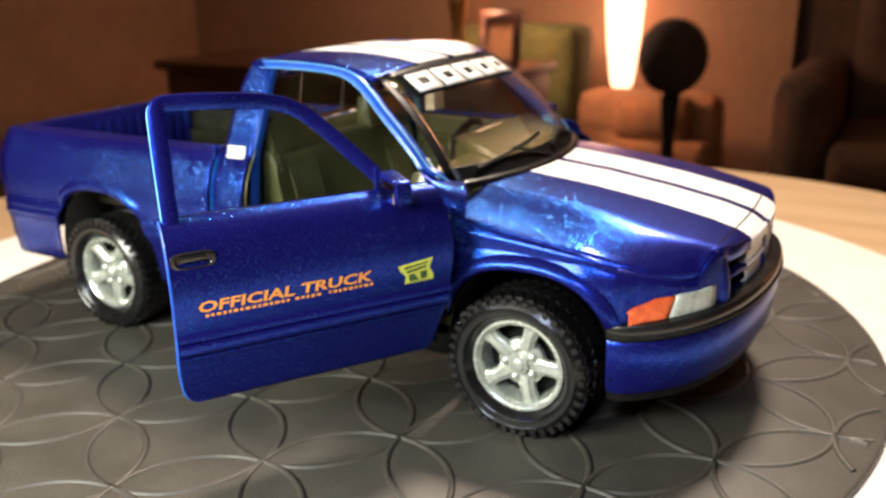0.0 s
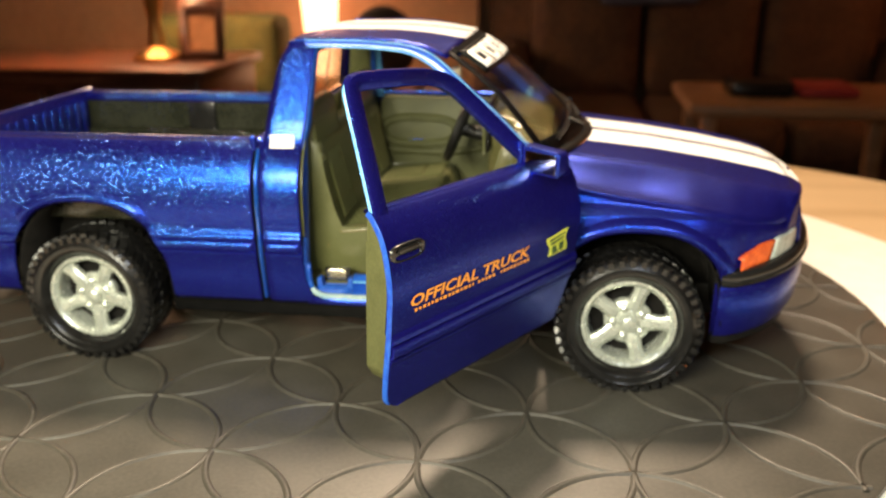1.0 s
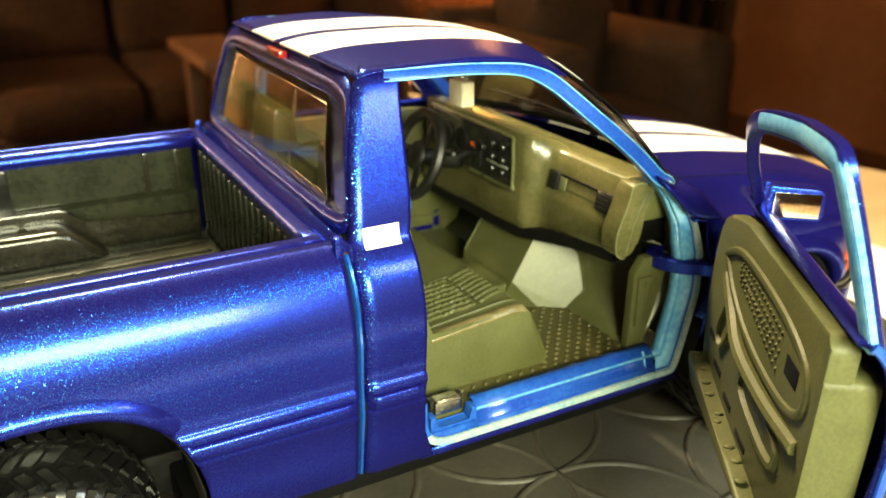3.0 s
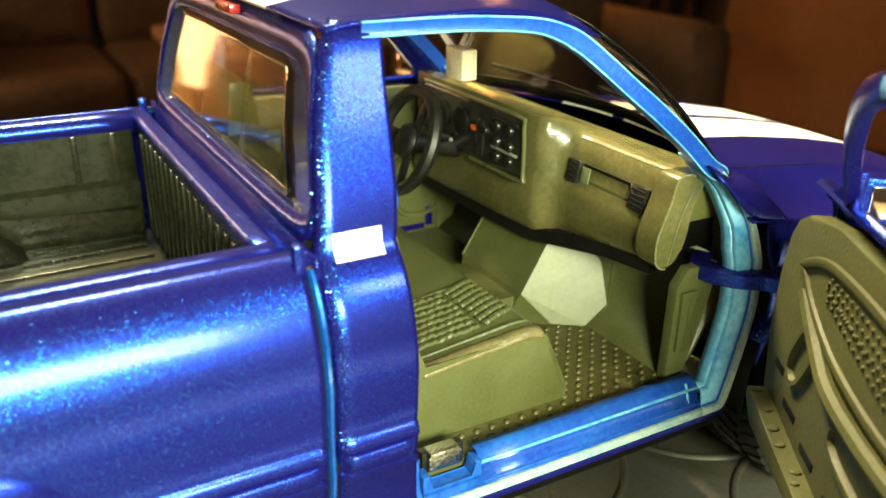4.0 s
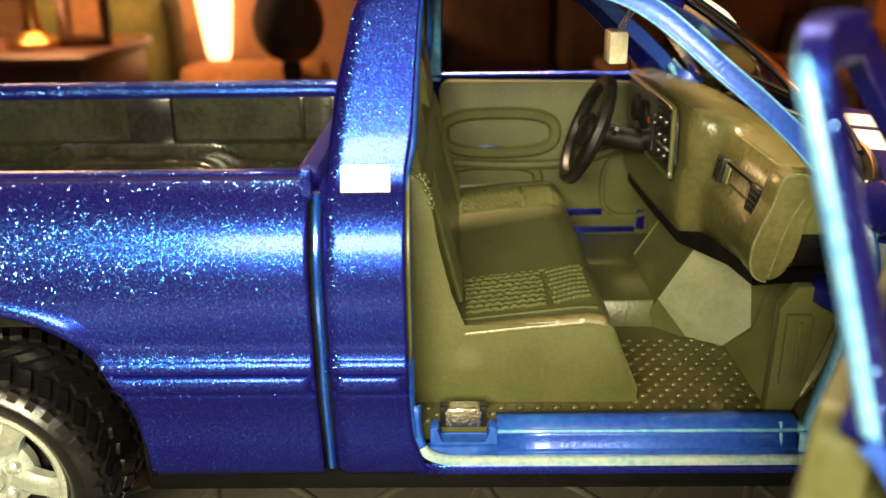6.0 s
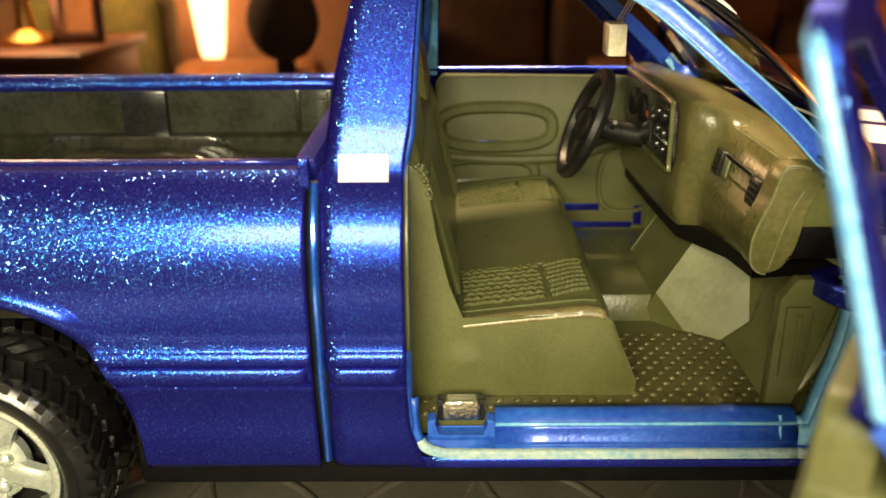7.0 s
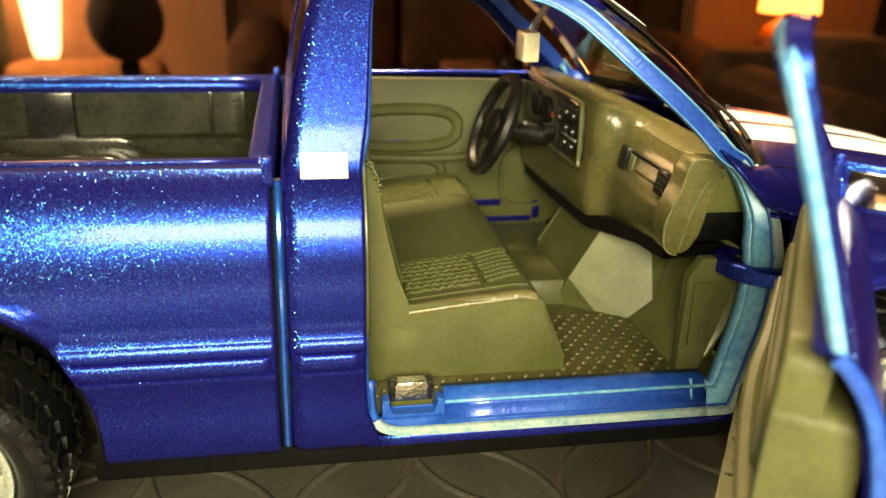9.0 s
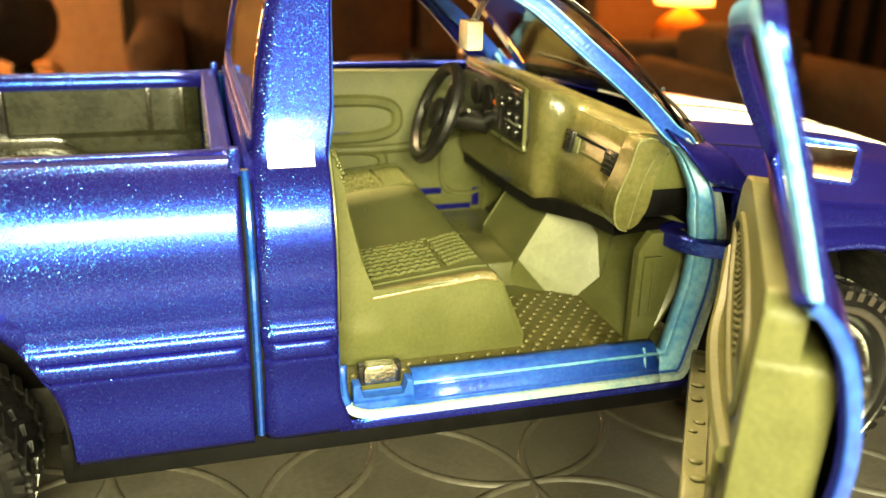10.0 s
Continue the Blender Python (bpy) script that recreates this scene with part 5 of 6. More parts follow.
# dashboard
bm = bmesh.new()
rows = []
for y, swell in ((-4.14, 0.0), (-3.0, 0.0), (-1.9, 0.0), (-1.56, 0.0), (-1.42, 0.16), (-1.32, 0.40), (-1.22, 0.70), (-1.12, 0.90), (-1.0, 1.0), (0.5, 1.0), (2.5, 1.0), (4.3, 1.0)):
    low = poly_interp(y, [(-4.6, 5.28), (-3.0, 5.10), (-0.9, 4.78), (1.5, 4.66), (4.6, 4.6)])
    sec = [(5.95, 6.82), (5.2, 6.98), (4.80, 7.02), (4.60, 6.93), (4.50, 6.7), (4.44, 6.56), (4.36, 6.12), (4.26, 6.02), (4.20, 5.85), (4.16, low + 0.35), (4.24, low + 0.10), (4.42, low), (4.9, low + 0.06), (5.6, low + 0.3), (5.9, 5.6)]
    row = []
    for x, z in sec:
        x += 0.06 * (1 - swell) if x < 4.7 else 0.0
        front = max(0.0, min(1.0, (5.6 - x) / 1.0))
        lift = max(0.0, min(1.0, (z - 5.9) / 1.0))
        row.append((x - 0.60 * swell * front * (0.55 + 0.45 * lift), y, z + 0.42 * swell * lift * front))
    rows.append(row)
vs = surf(bm, rows, close=True)
bm.faces.new(vs[0])
bm.faces.new(vs[-1][::-1])
dash = part("dashboard", bm, DASH, truck, "olive moulded dashboard", sharp=44)
# rounded end cap, proud of the middle
bm = bmesh.new()
cap = smooth_path([(5.2, 0, 6.74), (4.90, 0, 6.97), (4.62, 0, 7.01), (4.48, 0, 6.90), (4.38, 0, 6.5), (4.23, 0, 6.12), (4.14, 0, 5.78), (4.17, 0, 5.42), (4.34, 0, 5.26), (4.58, 0, 5.28), (4.76, 0, 5.46), (4.88, 0, 5.86), (4.94, 0, 6.28), (5.04, 0, 6.54)], 3)
prism(bm, [(p.x, p.z) for p in cap], -4.60, -4.08, "y", 0.05)
part("dash_end_cap", bm, DASH, dash, sharp=60)
bm = bmesh.new()
box(bm, 4.7, 6.1, -4.30, -4.1, 5.92, 6.74, 0.05)
part("dash_side", bm, OLIVE, dash)
# black box stands in for the shaded opening below the dash side
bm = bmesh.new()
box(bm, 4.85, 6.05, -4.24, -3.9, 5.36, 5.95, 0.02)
part("dash_gap_shade", bm, FRIT, dash)
# pale beads paint the highlights along the dash edges
for name, line, r in (
        ("cap_edge", [(p.x + 0.012, -4.605, p.z) for p in cap[3:26]], 0.022),
        ("cap_crease", [(4.86, -4.612, 6.62), (4.70, -4.614, 6.30), (4.58, -4.614, 5.9), (4.50, -4.612, 5.5), (4.46, -4.61, 5.32)], 0.014),
        ("dash_edge", [(4.70, y2, 6.955) for y2 in np.linspace(-4.02, -1.62, 14)], 0.02),
        ("dash_edge", [(4.42, -4.06, 6.44), (4.36, -4.06, 6.1), (4.25, -4.06, 5.85), (4.22, -4.06, 5.6)], 0.03)):
    bm = bmesh.new()
    tube(bm, line, r, r, 6, up=(0, 1, 0.1))
    part(name, bm, EDGE_SHINE, dash)
# black sheet drawn in for the shade along the dash's lower edge
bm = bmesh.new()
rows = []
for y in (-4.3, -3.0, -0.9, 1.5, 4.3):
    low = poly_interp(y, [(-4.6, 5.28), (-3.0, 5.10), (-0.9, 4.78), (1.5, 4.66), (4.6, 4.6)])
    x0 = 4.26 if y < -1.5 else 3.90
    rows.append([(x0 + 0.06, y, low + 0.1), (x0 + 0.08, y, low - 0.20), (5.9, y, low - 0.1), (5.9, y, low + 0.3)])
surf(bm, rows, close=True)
part("dash_underside_shade", bm, UNDER, dash)
bm = bmesh.new()
prism(bm, [(-0.82, 6.0), (-0.88, 6.15), (-0.86, 7.1), (-0.72, 7.26), (3.4, 7.26), (3.6, 7.1), (3.6, 6.3), (3.3, 6.05), (1.2, 5.98)], 3.70, 3.84, "x", 0.03)
cluster = part("instrument_panel", bm, BLACK, dash, "black instrument panel with knobs")
bm = bmesh.new()
tube(bm, smooth_path([(3.70, 1.2, 5.93), (3.70, -0.80, 5.95), (3.70, -0.95, 6.1), (3.70, -0.93, 7.12), (3.70, -0.76, 7.32), (3.70, 1.0, 7.33), (3.70, 3.4, 7.32)], 4), 0.045, 0.05, 8, up=(1, 0, 0))
part("bezel", bm, OLIVE, cluster, "olive bezel")
for y, z, r in ((-0.45, 6.95, 0.12), (-0.45, 6.6, 0.12), (-0.45, 6.27, 0.12), (0.05, 6.95, 0.12), (0.05, 6.6, 0.12), (0.05, 6.27, 0.12), (0.5, 6.75, 0.10), (1.6, 6.7, 0.32), (2.5, 6.7, 0.32)):
    bm = bmesh.new()
    prof = [(r, 0.0), (r, -0.06), (r * 0.8, -0.09), (0.0, -0.09)]
    rows = []
    for k in range(15):
        a = 2 * math.pi * k / 14
        rows.append([(3.70 + h, y + q * math.cos(a), z + q * math.sin(a)) for q, h in prof])
    surf(bm, rows)
    part("knob", bm, BLACK if r < 0.2 else UNDER, cluster)
for y0, y1, z0, z1 in ((-0.72, 0.3, 7.05, 7.14), (-0.72, 0.3, 6.42, 6.48), (0.62, 0.95, 6.1, 6.9)):
    bm = bmesh.new()
    box(bm, 3.66, 3.72, y0, y1, z0, z1, 0.015)
    part("trim_strip", bm, SILVER if z1 - z0 < 0.07 else BLACK, cluster)
bm = bmesh.new()
box(bm, 3.66, 3.71, 0.9, 1.15, 6.62, 6.74, 0.015)
part("red_gauge", bm, AMBER, cluster, "small orange gauge")
for y, half in ((-1.76, 0.17), (-3.74, 0.25)):
    bm = bmesh.new()
    box(bm, 4.37, 4.58, y - half, y + half, 6.10, 6.58, 0.03, Matrix.Rotation(radians(11), 4, "Y"))
    vent = part("air_vent", bm, BLACK, dash, "black air vent")
    for k in range(4):
        bm = bmesh.new()
        z = 6.22 + 0.095 * k
        box(bm, 4.33 + 0.02 * k, 4.40 + 0.02 * k, y - half + 0.06, y + half - 0.06, z - 0.018, z + 0.018, 0.006)
        part("vent_slat", bm, UNDER, vent)
bm = bmesh.new()
box(bm, 4.46, 4.54, -3.46, -2.0, 6.16, 6.50, 0.02, Matrix.Rotation(radians(11), 4, "Y"))
part("glove_recess", bm, OLIVE, dash)
bm = bmesh.new()
box(bm, 4.43, 4.52, -2.22, -1.96, 6.16, 6.48, 0.02, Matrix.Rotation(radians(11), 4, "Y"))
part("recess_end", bm, PALE, dash)
bm = bmesh.new()
box(bm, 4.47, 4.55, -3.46, -2.02, 6.50, 6.56)
part("glove_gap", bm, UNDER, dash)
# steering wheel
wheel_m = Matrix.Translation((2.52, 2.15, 6.25)) @ Matrix.Rotation(radians(-68), 4, "Y")
bm = bmesh.new()
tube(bm, [wheel_m @ Vector((1.18 * math.cos(2 * math.pi * k / 36), 1.18 * math.sin(2 * math.pi * k / 36), 0)) for k in range(36)], 0.16, 0.16, 8, up=(0.93, 0, -0.37), closed=True)
steering = part("steering_wheel", bm, MATT_BLACK, truck, "black steering wheel")
bm = bmesh.new()
for a in (200, 340, 90):
    c, q = math.cos(radians(a)), math.sin(radians(a))
    tube(bm, [wheel_m @ Vector((0.2 * c, 0.2 * q, -0.12)), wheel_m @ Vector((1.12 * c, 1.12 * q, 0))], 0.16, 0.07, 8, up=(0.93, 0, -0.37))
bmesh.ops.create_uvsphere(bm, u_segments=16, v_segments=8, radius=0.42, matrix=wheel_m @ Matrix.Diagonal((1, 1, 0.4, 1)))
tube(bm, [wheel_m @ Vector((0, 0, -0.1)), (3.95, 2.15, 5.9)], 0.26, 0.26, 12)
part("steering_column", bm, MATT_BLACK, steering)
bm = bmesh.new()
tube(bm, [(3.1, 1.9, 6.2), (3.0, 1.0, 6.5), (2.95, 0.8, 6.55)], 0.05, 0.05, 6, up=(0, 0, 1))
part("column_lever", bm, MATT_BLACK, steering)
for y in (1.5, 2.3):
    bm = bmesh.new()
    box(bm, 4.75, 4.85, y - 0.22, y + 0.22, 3.4, 3.8, 0.03)
    tube(bm, [(4.82, y, 3.6), (5.4, y, 4.8)], 0.06, 0.06, 6)
    part("pedal", bm, SILVER if y < 2 else MATT_BLACK, truck)
# inside mirror of clear plastic on its stem
bm = bmesh.new()
box(bm, 2.48, 2.84, -0.42, 0.26, 8.10, 8.72, 0.05)
inside_mirror = part("inside_mirror", bm, CREAM, truck, "glossy cream plastic inside mirror")
for y in (-0.2, 0.08):
    bm = bmesh.new()
    tube(bm, [(2.70, y, 8.66), (2.95, y * 0.8, 9.1), (3.25, y * 0.6, 9.5)], 0.045, 0.045, 8)
    part("mirror_stem", bm, PLASTIC_CLEAR, inside_mirror)
# latch in the sill
bm = bmesh.new()
prism(bm, [(-0.98, 2.62), (0.12, 2.62), (0.12, 3.0), (-0.02, 3.02), (-0.04, 2.72), (-0.82, 2.72), (-0.84, 3.02), (-0.98, 3.0)], -5.32, -5.05, "y", 0.03)
part("latch_seat", bm, EDGE, truck)
bm = bmesh.new()
prism(bm, [(-0.74, 2.86), (-0.12, 2.86), (-0.12, 3.14), (-0.16, 3.22), (-0.70, 3.22), (-0.74, 3.14)], -5.08, -4.80, "y", 0.05)
part("door_latch", bm, CHROME, truck, "worn metal door latch")
bm = bmesh.new()
box(bm, -0.82, -0.04, -4.98, -4.78, 2.80, 3.20, 0.03)
part("latch_pocket", bm, BLACK, truck)

# ---- turntable, mat and table ----
MAT_R, MAT_AT = 17.7, (0.0, 0.5)
table = thing("round_table", "round pale tan wooden table under the turntable", "table")
bm = bmesh.new()
lathe(bm, [(0, -2.6), (41.6, -2.6), (42.0, -2.75), (42.2, -3.1), (42.2, -5.2), (41.8, -5.6), (0, -5.6)], (0, 0.5, 0), "z", 128)
part("tabletop", bm, TABLE, table)
bm = bmesh.new()
lathe(bm, [(0, -5.6), (5, -5.6), (4, -20), (5, -50), (7, -68), (24, -74), (25, -77.9), (0, -77.9)], (0, 0.5, 0), "z", 40)
part("pedestal", bm, TABLE, table)
disc = thing("turntable", "white plastic turntable disc on the table", "turntable")
bm = bmesh.new()
lathe(bm, [(0, -0.24), (23.0, -0.24), (23.4, -0.32), (23.6, -0.6), (23.6, -1.4), (23.3, -1.7), (0, -1.7)], (*MAT_AT, 0), "z", 128)
part("disc", bm, DISC, disc)
bm = bmesh.new()
lathe(bm, [(0, -1.7), (12, -1.7), (12, -2.58), (0, -2.58)], (*MAT_AT, 0), "z", 48)
part("foot", bm, DISC, disc)
mat = thing("rubber_mat", "round dark rubber mat with raised overlapping rings, on the turntable", "mat")
bm = bmesh.new()
lathe(bm, [(0, 0), (MAT_R - 0.1, 0), (MAT_R, -0.06), (MAT_R, -0.23), (0, -0.23)], (*MAT_AT, 0), "z", 128)
part("sheet", bm, MAT_RUBBER, mat)

RING_R = 2.73
RING_AT = (2.82, -7.51)
MAT_SIN, MAT_COS = math.sin(radians(1.4)), math.cos(radians(1.4))


def ridge(bm, cx, cy):
    """A low rounded ridge round a circle, cut at the mat's edge."""
    n = 64
    prof = [(-0.10, -0.01), (-0.065, 0.04), (-0.025, 0.065), (0.025, 0.065), (0.065, 0.04), (0.10, -0.01)]
    rows = []
    for k in range(n + 1):
        a = 2 * math.pi * k / n
        c, q = math.cos(a), math.sin(a)
        if math.hypot(cx + RING_R * c - MAT_AT[0], cy + RING_R * q - MAT_AT[1]) < MAT_R - 0.2:
            rows.append([(cx + (RING_R + o) * c, cy + (RING_R + o) * q, h) for o, h in prof])
        else:
            if len(rows) > 1:
                surf(bm, rows)
            rows = []
    if len(rows) > 1:
        surf(bm, rows)


ring_data = None
for i in range(-8, 9):
    for j in range(-8, 9):
        if (i + j) % 2:
            continue
        cx, cy = RING_AT[0] + MAT_COS * 2.734 * i - MAT_SIN * 2.725 * j, RING_AT[1] + MAT_SIN * 2.734 * i + MAT_COS * 2.725 * j
        far = math.hypot(cx - MAT_AT[0], cy - MAT_AT[1])
        if far > MAT_R + RING_R - 0.4:
            continue
        whole = far < MAT_R - RING_R - 0.2
        if whole and ring_data:
            ob = new("ridge_ring", ring_data)
            ob.parent = mat
            ob.location = (cx * CM, cy * CM, 0)
            continue
        bm = bmesh.new()
        if not whole:
            ridge(bm, cx, cy)
        else:
            prof = [(-0.10, -0.01), (-0.065, 0.04), (-0.025, 0.065), (0.025, 0.065), (0.065, 0.04), (0.10, -0.01)]
            lathe(bm, [(RING_R + o, h) for o, h in prof], (0, 0, 0), "z", 64)
        if not bm.verts:
            bm.free()
            continue
        ob = part("ridge_ring", bm, MAT_RUBBER, mat)
        if whole:
            ob.location = (cx * CM, cy * CM, 0)
            ring_data = ob.data

# ---- the room, in metres ----
WALL_PAINT = plain("warm_beige_wall_paint", (0.30, 0.17, 0.09), (0.38, 0.22, 0.12), 0.7, 6, relief=0.2, depth=0.002)
CARPET = plain("brown_carpet", (0.10, 0.060, 0.035), (0.17, 0.10, 0.06), 0.9, 10, relief=0.6, depth=0.004)
CEILING = plain("off_white_ceiling_paint", (0.70, 0.66, 0.58), (0.76, 0.72, 0.65), 0.8, 5, relief=0.2, depth=0.002)
SOFA = plain("dark_brown_upholstery", (0.044, 0.021, 0.011), (0.094, 0.047, 0.024), 0.85, 9, relief=0.4, depth=0.003)
TAUPE = plain("taupe_upholstery", (0.10, 0.062, 0.038), (0.16, 0.10, 0.06), 0.85, 9, relief=0.4, depth=0.003)
DARKWOOD = wood("dark_brown_wood", (0.05, 0.018, 0.010), (0.11, 0.042, 0.022), 0.4)
TANWOOD = wood("orange_tan_wood", (0.25, 0.13, 0.06), (0.36, 0.20, 0.10), 0.45)
GREEN = plain("olive_green_cloth", (0.07, 0.075, 0.018), (0.13, 0.13, 0.035), 0.9, 12, relief=0.4, depth=0.003)
ORANGECLOTH = plain("rust_cushion_cloth", (0.30, 0.14, 0.06), (0.46, 0.23, 0.10), 0.9, 12, relief=0.4, depth=0.003)
GOLD = plain("aged_brass", (0.50, 0.26, 0.07), (0.70, 0.40, 0.14), 0.3, 30, metal=1.0, relief=0.2)
CLOTH_GLOW = glowing("lit_cloth_shade", (1.0, 0.62, 0.34), 22.0)
PAPER_GLOW = glowing("lit_paper_shade", (1.0, 0.47, 0.22), 5.2)
AMBER_GLOW = glowing("lit_amber_shade", (1.0, 0.27, 0.05), 7.0)
# the lamp's orange glow is put into the foot's base colour
CERAMIC = plain("orange_lit_ceramic", (0.50, 0.16, 0.04), (0.66, 0.24, 0.07), 0.3, 20, relief=0.2)
CURTAIN = plain("dark_curtain_cloth", (0.020, 0.012, 0.008), (0.045, 0.026, 0.016), 0.9, 6, relief=0.4, depth=0.004)
BLUECLOTH = plain("grey_blue_cloth", (0.05, 0.06, 0.10), (0.09, 0.10, 0.15), 0.9, 9, relief=0.3, depth=0.003)
REDCLOTH = plain("red_cloth", (0.30, 0.02, 0.02), (0.45, 0.05, 0.04), 0.7, 20, relief=0.2)


def solid(name, mat, parent, x0, x1, y0, y1, z0, z1, bevel=0.0, label="", kind=""):
    bm = bmesh.new()
    box(bm, x0 * 100, x1 * 100, y0 * 100, y1 * 100, z0 * 100, z1 * 100, bevel * 100)
    ob = part(name, bm, mat, parent, label, sharp=60)
    if kind:
        tagged(ob, label, kind="structure")
    return ob


FLOOR_Z = -0.78
solid("floor", CARPET, None, -3.2, 3.0, -2.4, 3.6, FLOOR_Z - 0.1, FLOOR_Z, 0, "brown carpeted floor", "s")
solid("ceiling", CEILING, None, -3.2, 3.0, -2.4, 3.6, 1.7, 1.8, 0, "plain off-white ceiling", "s")
solid("wall_north", WALL_PAINT, None, -3.2, 3.0, 3.5, 3.6, FLOOR_Z, 1.7, 0, "warm beige painted wall", "s")
solid("wall_south", WALL_PAINT, None, -3.2, 3.0, -2.4, -2.3, FLOOR_Z, 1.7, 0, "warm beige painted wall", "s")
solid("wall_west", WALL_PAINT, None, -3.2, -3.1, -2.3, 3.5, FLOOR_Z, 1.7, 0, "warm beige painted wall", "s")
solid("wall_east", WALL_PAINT, None, 2.9, 3.0, -2.3, 3.5, FLOOR_Z, 1.7, 0, "warm beige painted wall", "s")
solid("baseboard", DARKWOOD, None, -3.1, 2.9, 3.48, 3.5, FLOOR_Z, FLOOR_Z + 0.1, 0.004, "dark wooden baseboard", "s")

solid("wall_alcove", WALL_PAINT, None, -3.1, -0.26, 3.02, 3.12, FLOOR_Z, 1.7, 0, "warm beige alcove wall", "s")

# dresser with lamp foot and picture frame
dresser = thing("dresser", "dark brown wooden dresser", "dresser")
solid("body", DARKWOOD, dresser, -2.2, -0.92, 1.95, 2.40, FLOOR_Z, -0.20, 0.01)
solid("top", DARKWOOD, dresser, -2.24, -0.90, 1.93, 2.42, -0.20, -0.17, 0.008, "dark brown polished top")
for k in range(3):
    for r in range(2):
        d = solid("drawer", DARKWOOD, dresser, -2.16 + 0.41 * k, -1.79 + 0.41 * k, 1.935, 1.96, -0.72 + 0.26 * r, -0.49 + 0.26 * r, 0.006)
        bm = bmesh.new()
        bmesh.ops.create_uvsphere(bm, u_segments=10, v_segments=6, radius=1.6, matrix=Matrix.Translation((-197.5 + 41 * k, 192.5, -60 + 26 * r)))
        part("knob", bm, GOLD, d, "brass knob")
lamp = thing("table_lamp", "brass table lamp foot on the dresser", "lamp")
bm = bmesh.new()
lathe(bm, [(0, -17), (7, -17), (7, -15.5), (2.5, -13), (1.6, -6), (3.2, 2), (3.6, 6), (1.4, 12), (1.0, 20), (0, 20)], (-112, 214, 0), "z", 24)
part("lamp_foot", bm, GOLD, lamp)
bm = bmesh.new()
lathe(bm, [(9, 18), (16, 18), (10, 40), (9.6, 40), (15, 18.6)], (-112, 214, 0), "z", 32)
part("shade", bm, CLOTH_GLOW, lamp, "glowing cloth shade")
photo = thing("picture_frame", "small dark picture frame on the dresser", "frame")
bm = bmesh.new()
ring_face(bm, [(-105, 213, -17), (-92, 215, -17), (-92, 218, 0), (-105, 216, 0)], [(-102.5, 213.5, -14), (-94.5, 215, -14), (-94.5, 217, -3), (-102.5, 216, -3)])
part("frame", bm, DARKWOOD, photo, shell=1.5)
bm = bmesh.new()
bm.faces.new([bm.verts.new(p) for p in ((-103, 214, -14.5), (-94, 215.4, -14.5), (-94, 217.6, -2.5), (-103, 216.4, -2.5))])
part("print", bm, ORANGECLOTH, photo, flat=True, shell=0.3)

# love seat with green back cushion and rust cushions
seat2 = thing("love_seat", "low sofa with green back cushion and rust cushions", "sofa")
solid("base", ORANGECLOTH, seat2, -1.36, -0.42, 2.46, 2.78, FLOOR_Z, -0.42, 0.04)
solid("back", GREEN, seat2, -1.36, -0.90, 2.55, 2.78, -0.5, -0.07, 0.05, "olive green back cushion")
solid("back_low", ORANGECLOTH, seat2, -0.90, -0.42, 2.58, 2.78, -0.5, -0.29, 0.05)
solid("cushion", ORANGECLOTH, seat2, -0.74, -0.48, 2.47, 2.60, -0.44, -0.27, 0.06, "rust cushion")

# glowing paper floor lamp
paper = thing("paper_floor_lamp", "tall glowing paper floor lamp", "lamp")
bm = bmesh.new()
lathe(bm, [(3.0, -32), (4.2, -29), (6.0, -14), (7.2, 4), (7.8, 40), (7.2, 46), (0, 46)], (-84, 291, 0), "z", 28)
part("shade", bm, PAPER_GLOW, paper)
bm = bmesh.new()
lathe(bm, [(0, -77.5), (9, -77.5), (9, -76), (1.2, -74), (1.2, -30), (0, -30)], (-84, 291, 0), "z", 20)
part("stand", bm, DARKWOOD, paper)

# black ball on a slender stand
globe = thing("ball_stand", "black round ball ornament on a slender stand", "ornament")
bm = bmesh.new()
bmesh.ops.create_uvsphere(bm, u_segments=28, v_segments=18, radius=8.8, matrix=Matrix.Translation((-41, 198, -10)) @ Matrix.Diagonal((1, 1, 1.1, 1)))
part("ball", bm, CURTAIN, globe)
bm = bmesh.new()
lathe(bm, [(0, -77.5), (12, -77.5), (12, -76), (2, -73), (1.6, -30), (2.6, -20), (0, -18)], (-41, 198, 0), "z", 20)
part("stand", bm, BLACK, globe)


def sofa_set(name, label, x0, x1, y0, y1, seat_z, back_z, mat_, count):
    ob = thing(name, label, "sofa" if count > 1 else "armchair")
    arm = 0.16
    solid("base", mat_, ob, x0, x1, y0, y1, FLOOR_Z + 0.04, seat_z - 0.12, 0.03)
    for x in (x0, x1 - arm):
        solid("arm", mat_, ob, x, x + arm, y0, y1, FLOOR_Z + 0.04, seat_z + 0.18, 0.07)
    w = (x1 - x0 - 2 * arm) / count
    for k in range(count):
        a = x0 + arm + k * w
        solid("seat_cushion", mat_, ob, a + 0.005, a + w - 0.005, y0 - 0.03, y1 - 0.22, seat_z - 0.14, seat_z, 0.05)
        solid("back_cushion", mat_, ob, a + 0.005, a + w - 0.005, y1 - 0.30, y1 - 0.05, seat_z - 0.02, back_z, 0.07)
    solid("back", mat_, ob, x0, x1, y1 - 0.10, y1, FLOOR_Z + 0.04, back_z - 0.05, 0.03)
    return ob


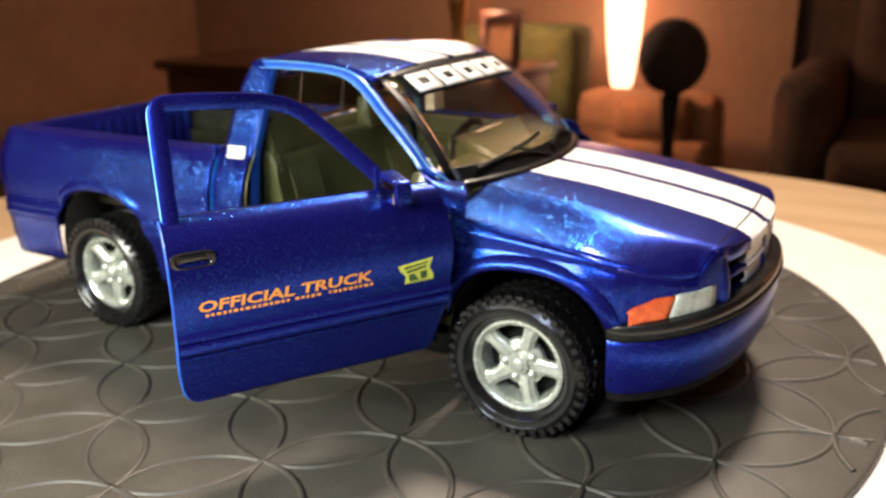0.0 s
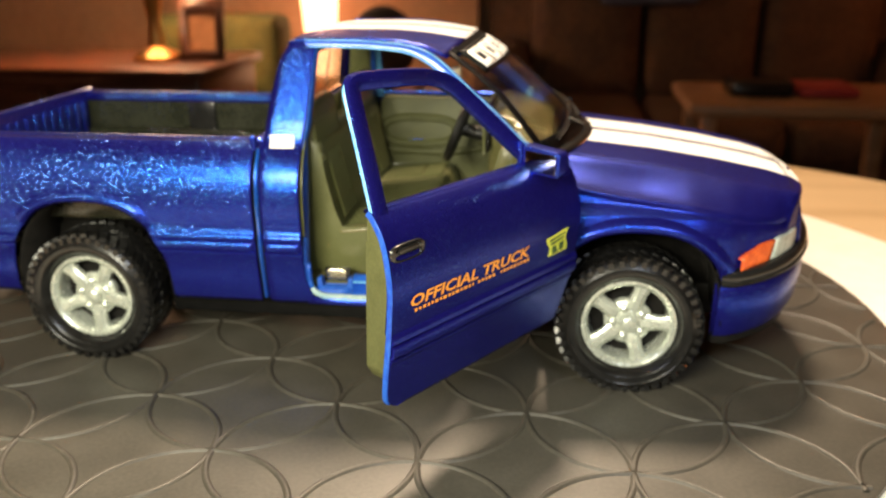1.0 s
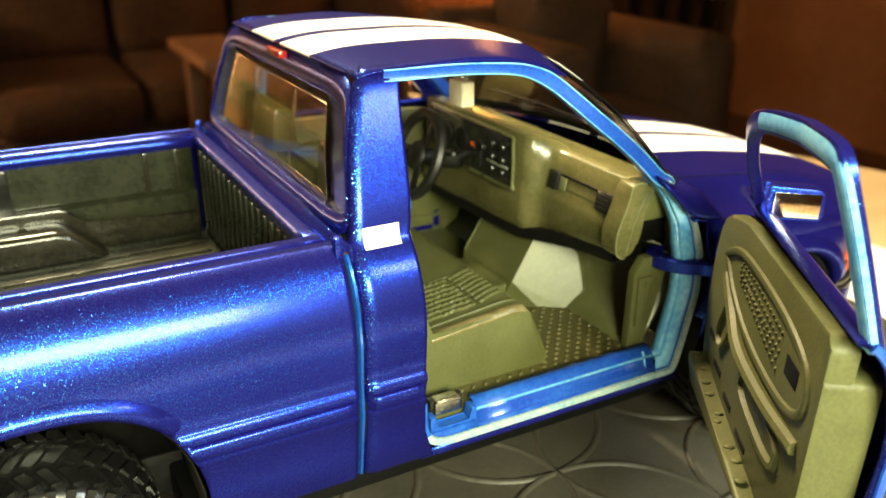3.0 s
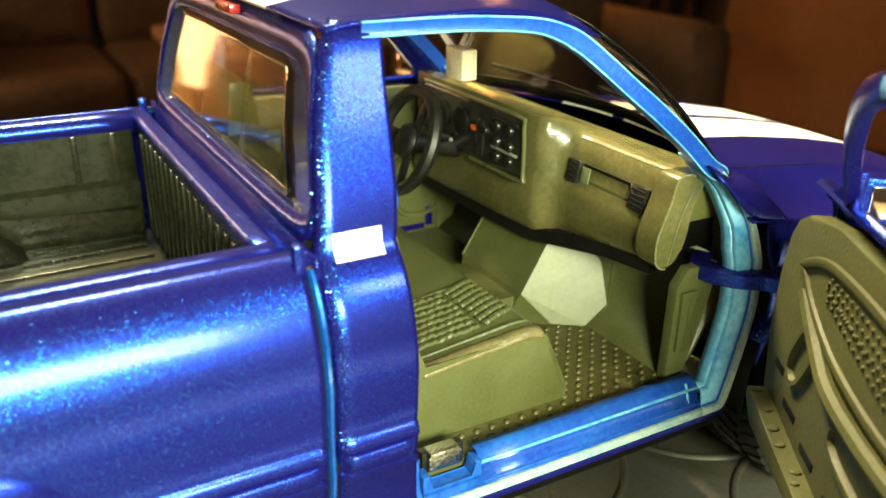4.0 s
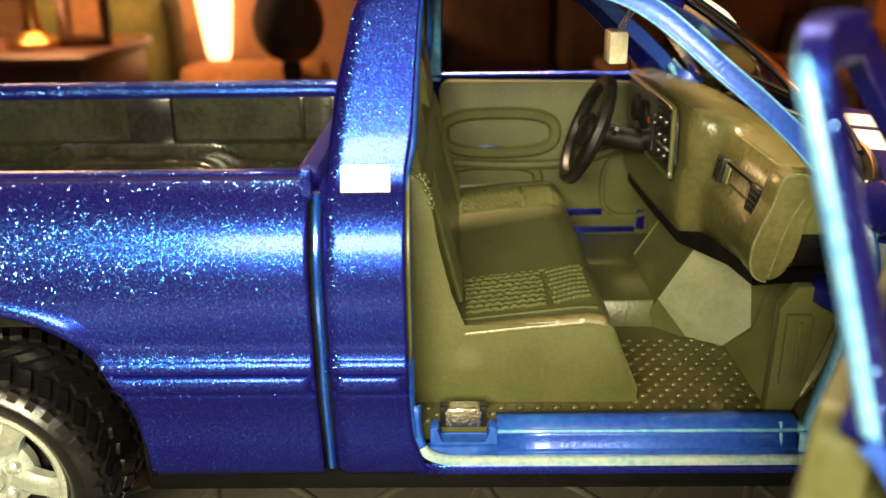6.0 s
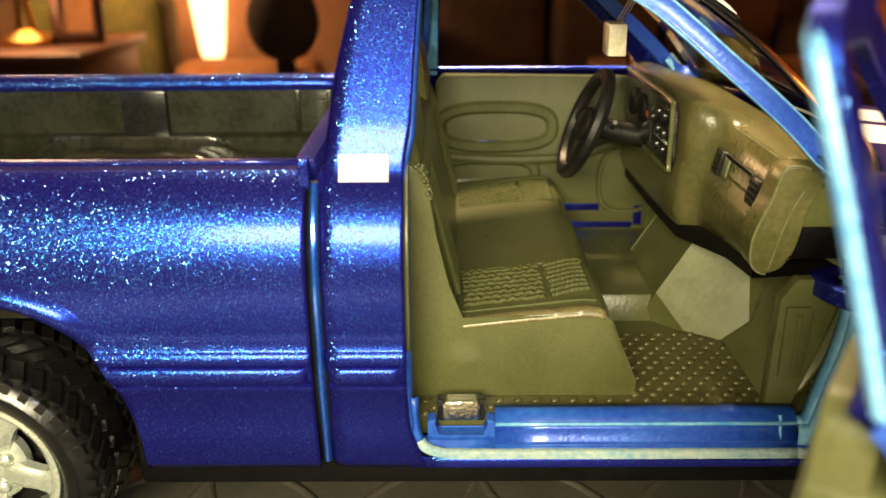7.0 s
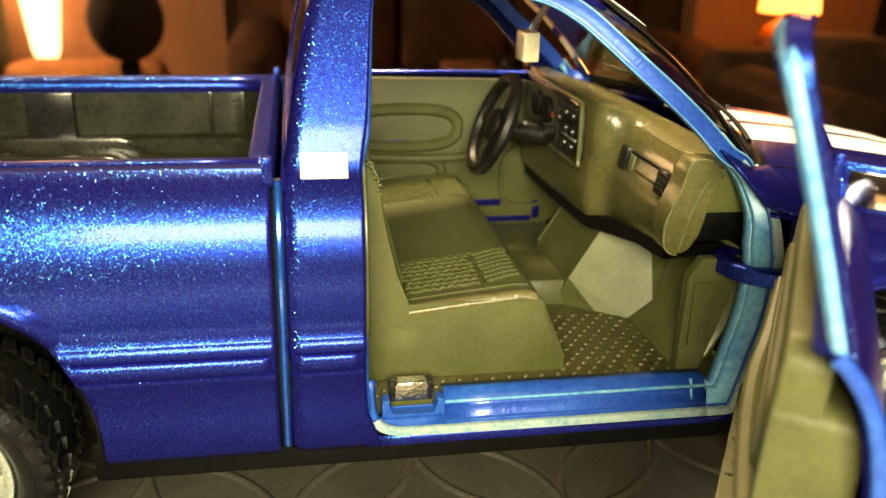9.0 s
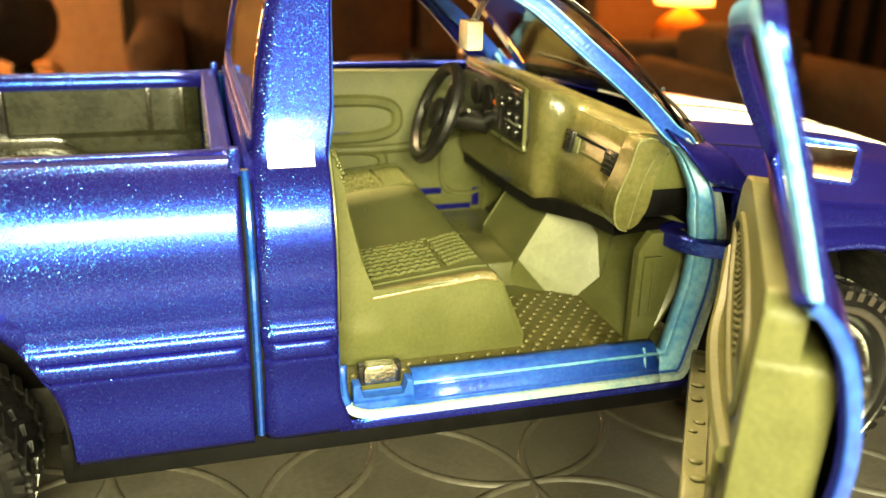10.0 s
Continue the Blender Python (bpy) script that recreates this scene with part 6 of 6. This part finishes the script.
sofa_set("sofa", "long dark brown upholstered sofa", -0.22, 1.30, 2.35, 3.15, -0.36, 0.16, SOFA, 3)
sofa_set("armchair", "taupe rounded armchair beside the sofa", 1.02, 1.62, 1.35, 1.95, -0.36, -0.10, TAUPE, 1)
solid("throw_blanket", BLUECLOTH, None, 0.18, 0.52, 2.80, 2.88, -0.05, 0.19, 0.03, "grey blue throw over the sofa back")
tagged(bpy.data.objects["throw_blanket"], category="blanket")
coffee = thing("coffee_table", "tan wooden coffee table before the sofa", "table")
solid("tabletop", TANWOOD, coffee, 0.34, 0.88, 1.62, 1.98, -0.22, -0.19, 0.01)
for x in (0.37, 0.82):
    for y in (1.65, 1.92):
        solid("leg", TANWOOD, coffee, x, x + 0.035, y, y + 0.035, FLOOR_Z, -0.22, 0.004)
tagged(solid("remote_box", BLACK, None, 0.44, 0.58, 1.72, 1.84, -0.19, -0.155, 0.012, "black box on the coffee table"), category="box")
tagged(solid("red_cloth", REDCLOTH, None, 0.59, 0.72, 1.72, 1.86, -0.19, -0.165, 0.012, "folded red cloth on the coffee table"), category="cloth")

# side table with glowing amber lamp
side = thing("side_table", "dark wooden side table", "table")
solid("tabletop", DARKWOOD, side, 1.30, 1.80, 2.15, 2.55, -0.30, -0.27, 0.01)
for x in (1.32, 1.74):
    for y in (2.17, 2.49):
        solid("leg", DARKWOOD, side, x, x + 0.04, y, y + 0.04, FLOOR_Z, -0.30, 0.004)
amber = thing("amber_lamp", "table lamp with glowing amber shade on the side table", "lamp")
bm = bmesh.new()
lathe(bm, [(0, -27), (4.5, -27), (7.5, -24.5), (9, -20.5), (8.8, -17.5), (7, -14), (3.2, -11.5), (1.4, -10), (0, -10)], (148, 232, 0), "z", 28)
part("lamp_foot", bm, CERAMIC, amber, "round ceramic foot, orange lamp glow in its colour")
bm = bmesh.new()
lathe(bm, [(0, -9), (9, -9), (8, 0), (6, 10), (5, 10), (0, 10)], (148, 232, 0), "z", 28)
part("shade", bm, AMBER_GLOW, amber)
solid("wall_partition", WALL_PAINT, None, 1.36, 2.05, 2.70, 2.80, FLOOR_Z, 1.7, 0, "warm beige partition wall", "s")
# curtain in the corner
bm = bmesh.new()
rows = [[(205 + 80 * u, 262 + 4 * math.sin(38 * u), z) for z in (-77, 0, 165)] for u in np.linspace(0, 1, 60)]
surf(bm, rows)
tagged(part("curtain", bm, CURTAIN, None, shell=0.8), "dark brown curtain hanging in the corner", "curtain")
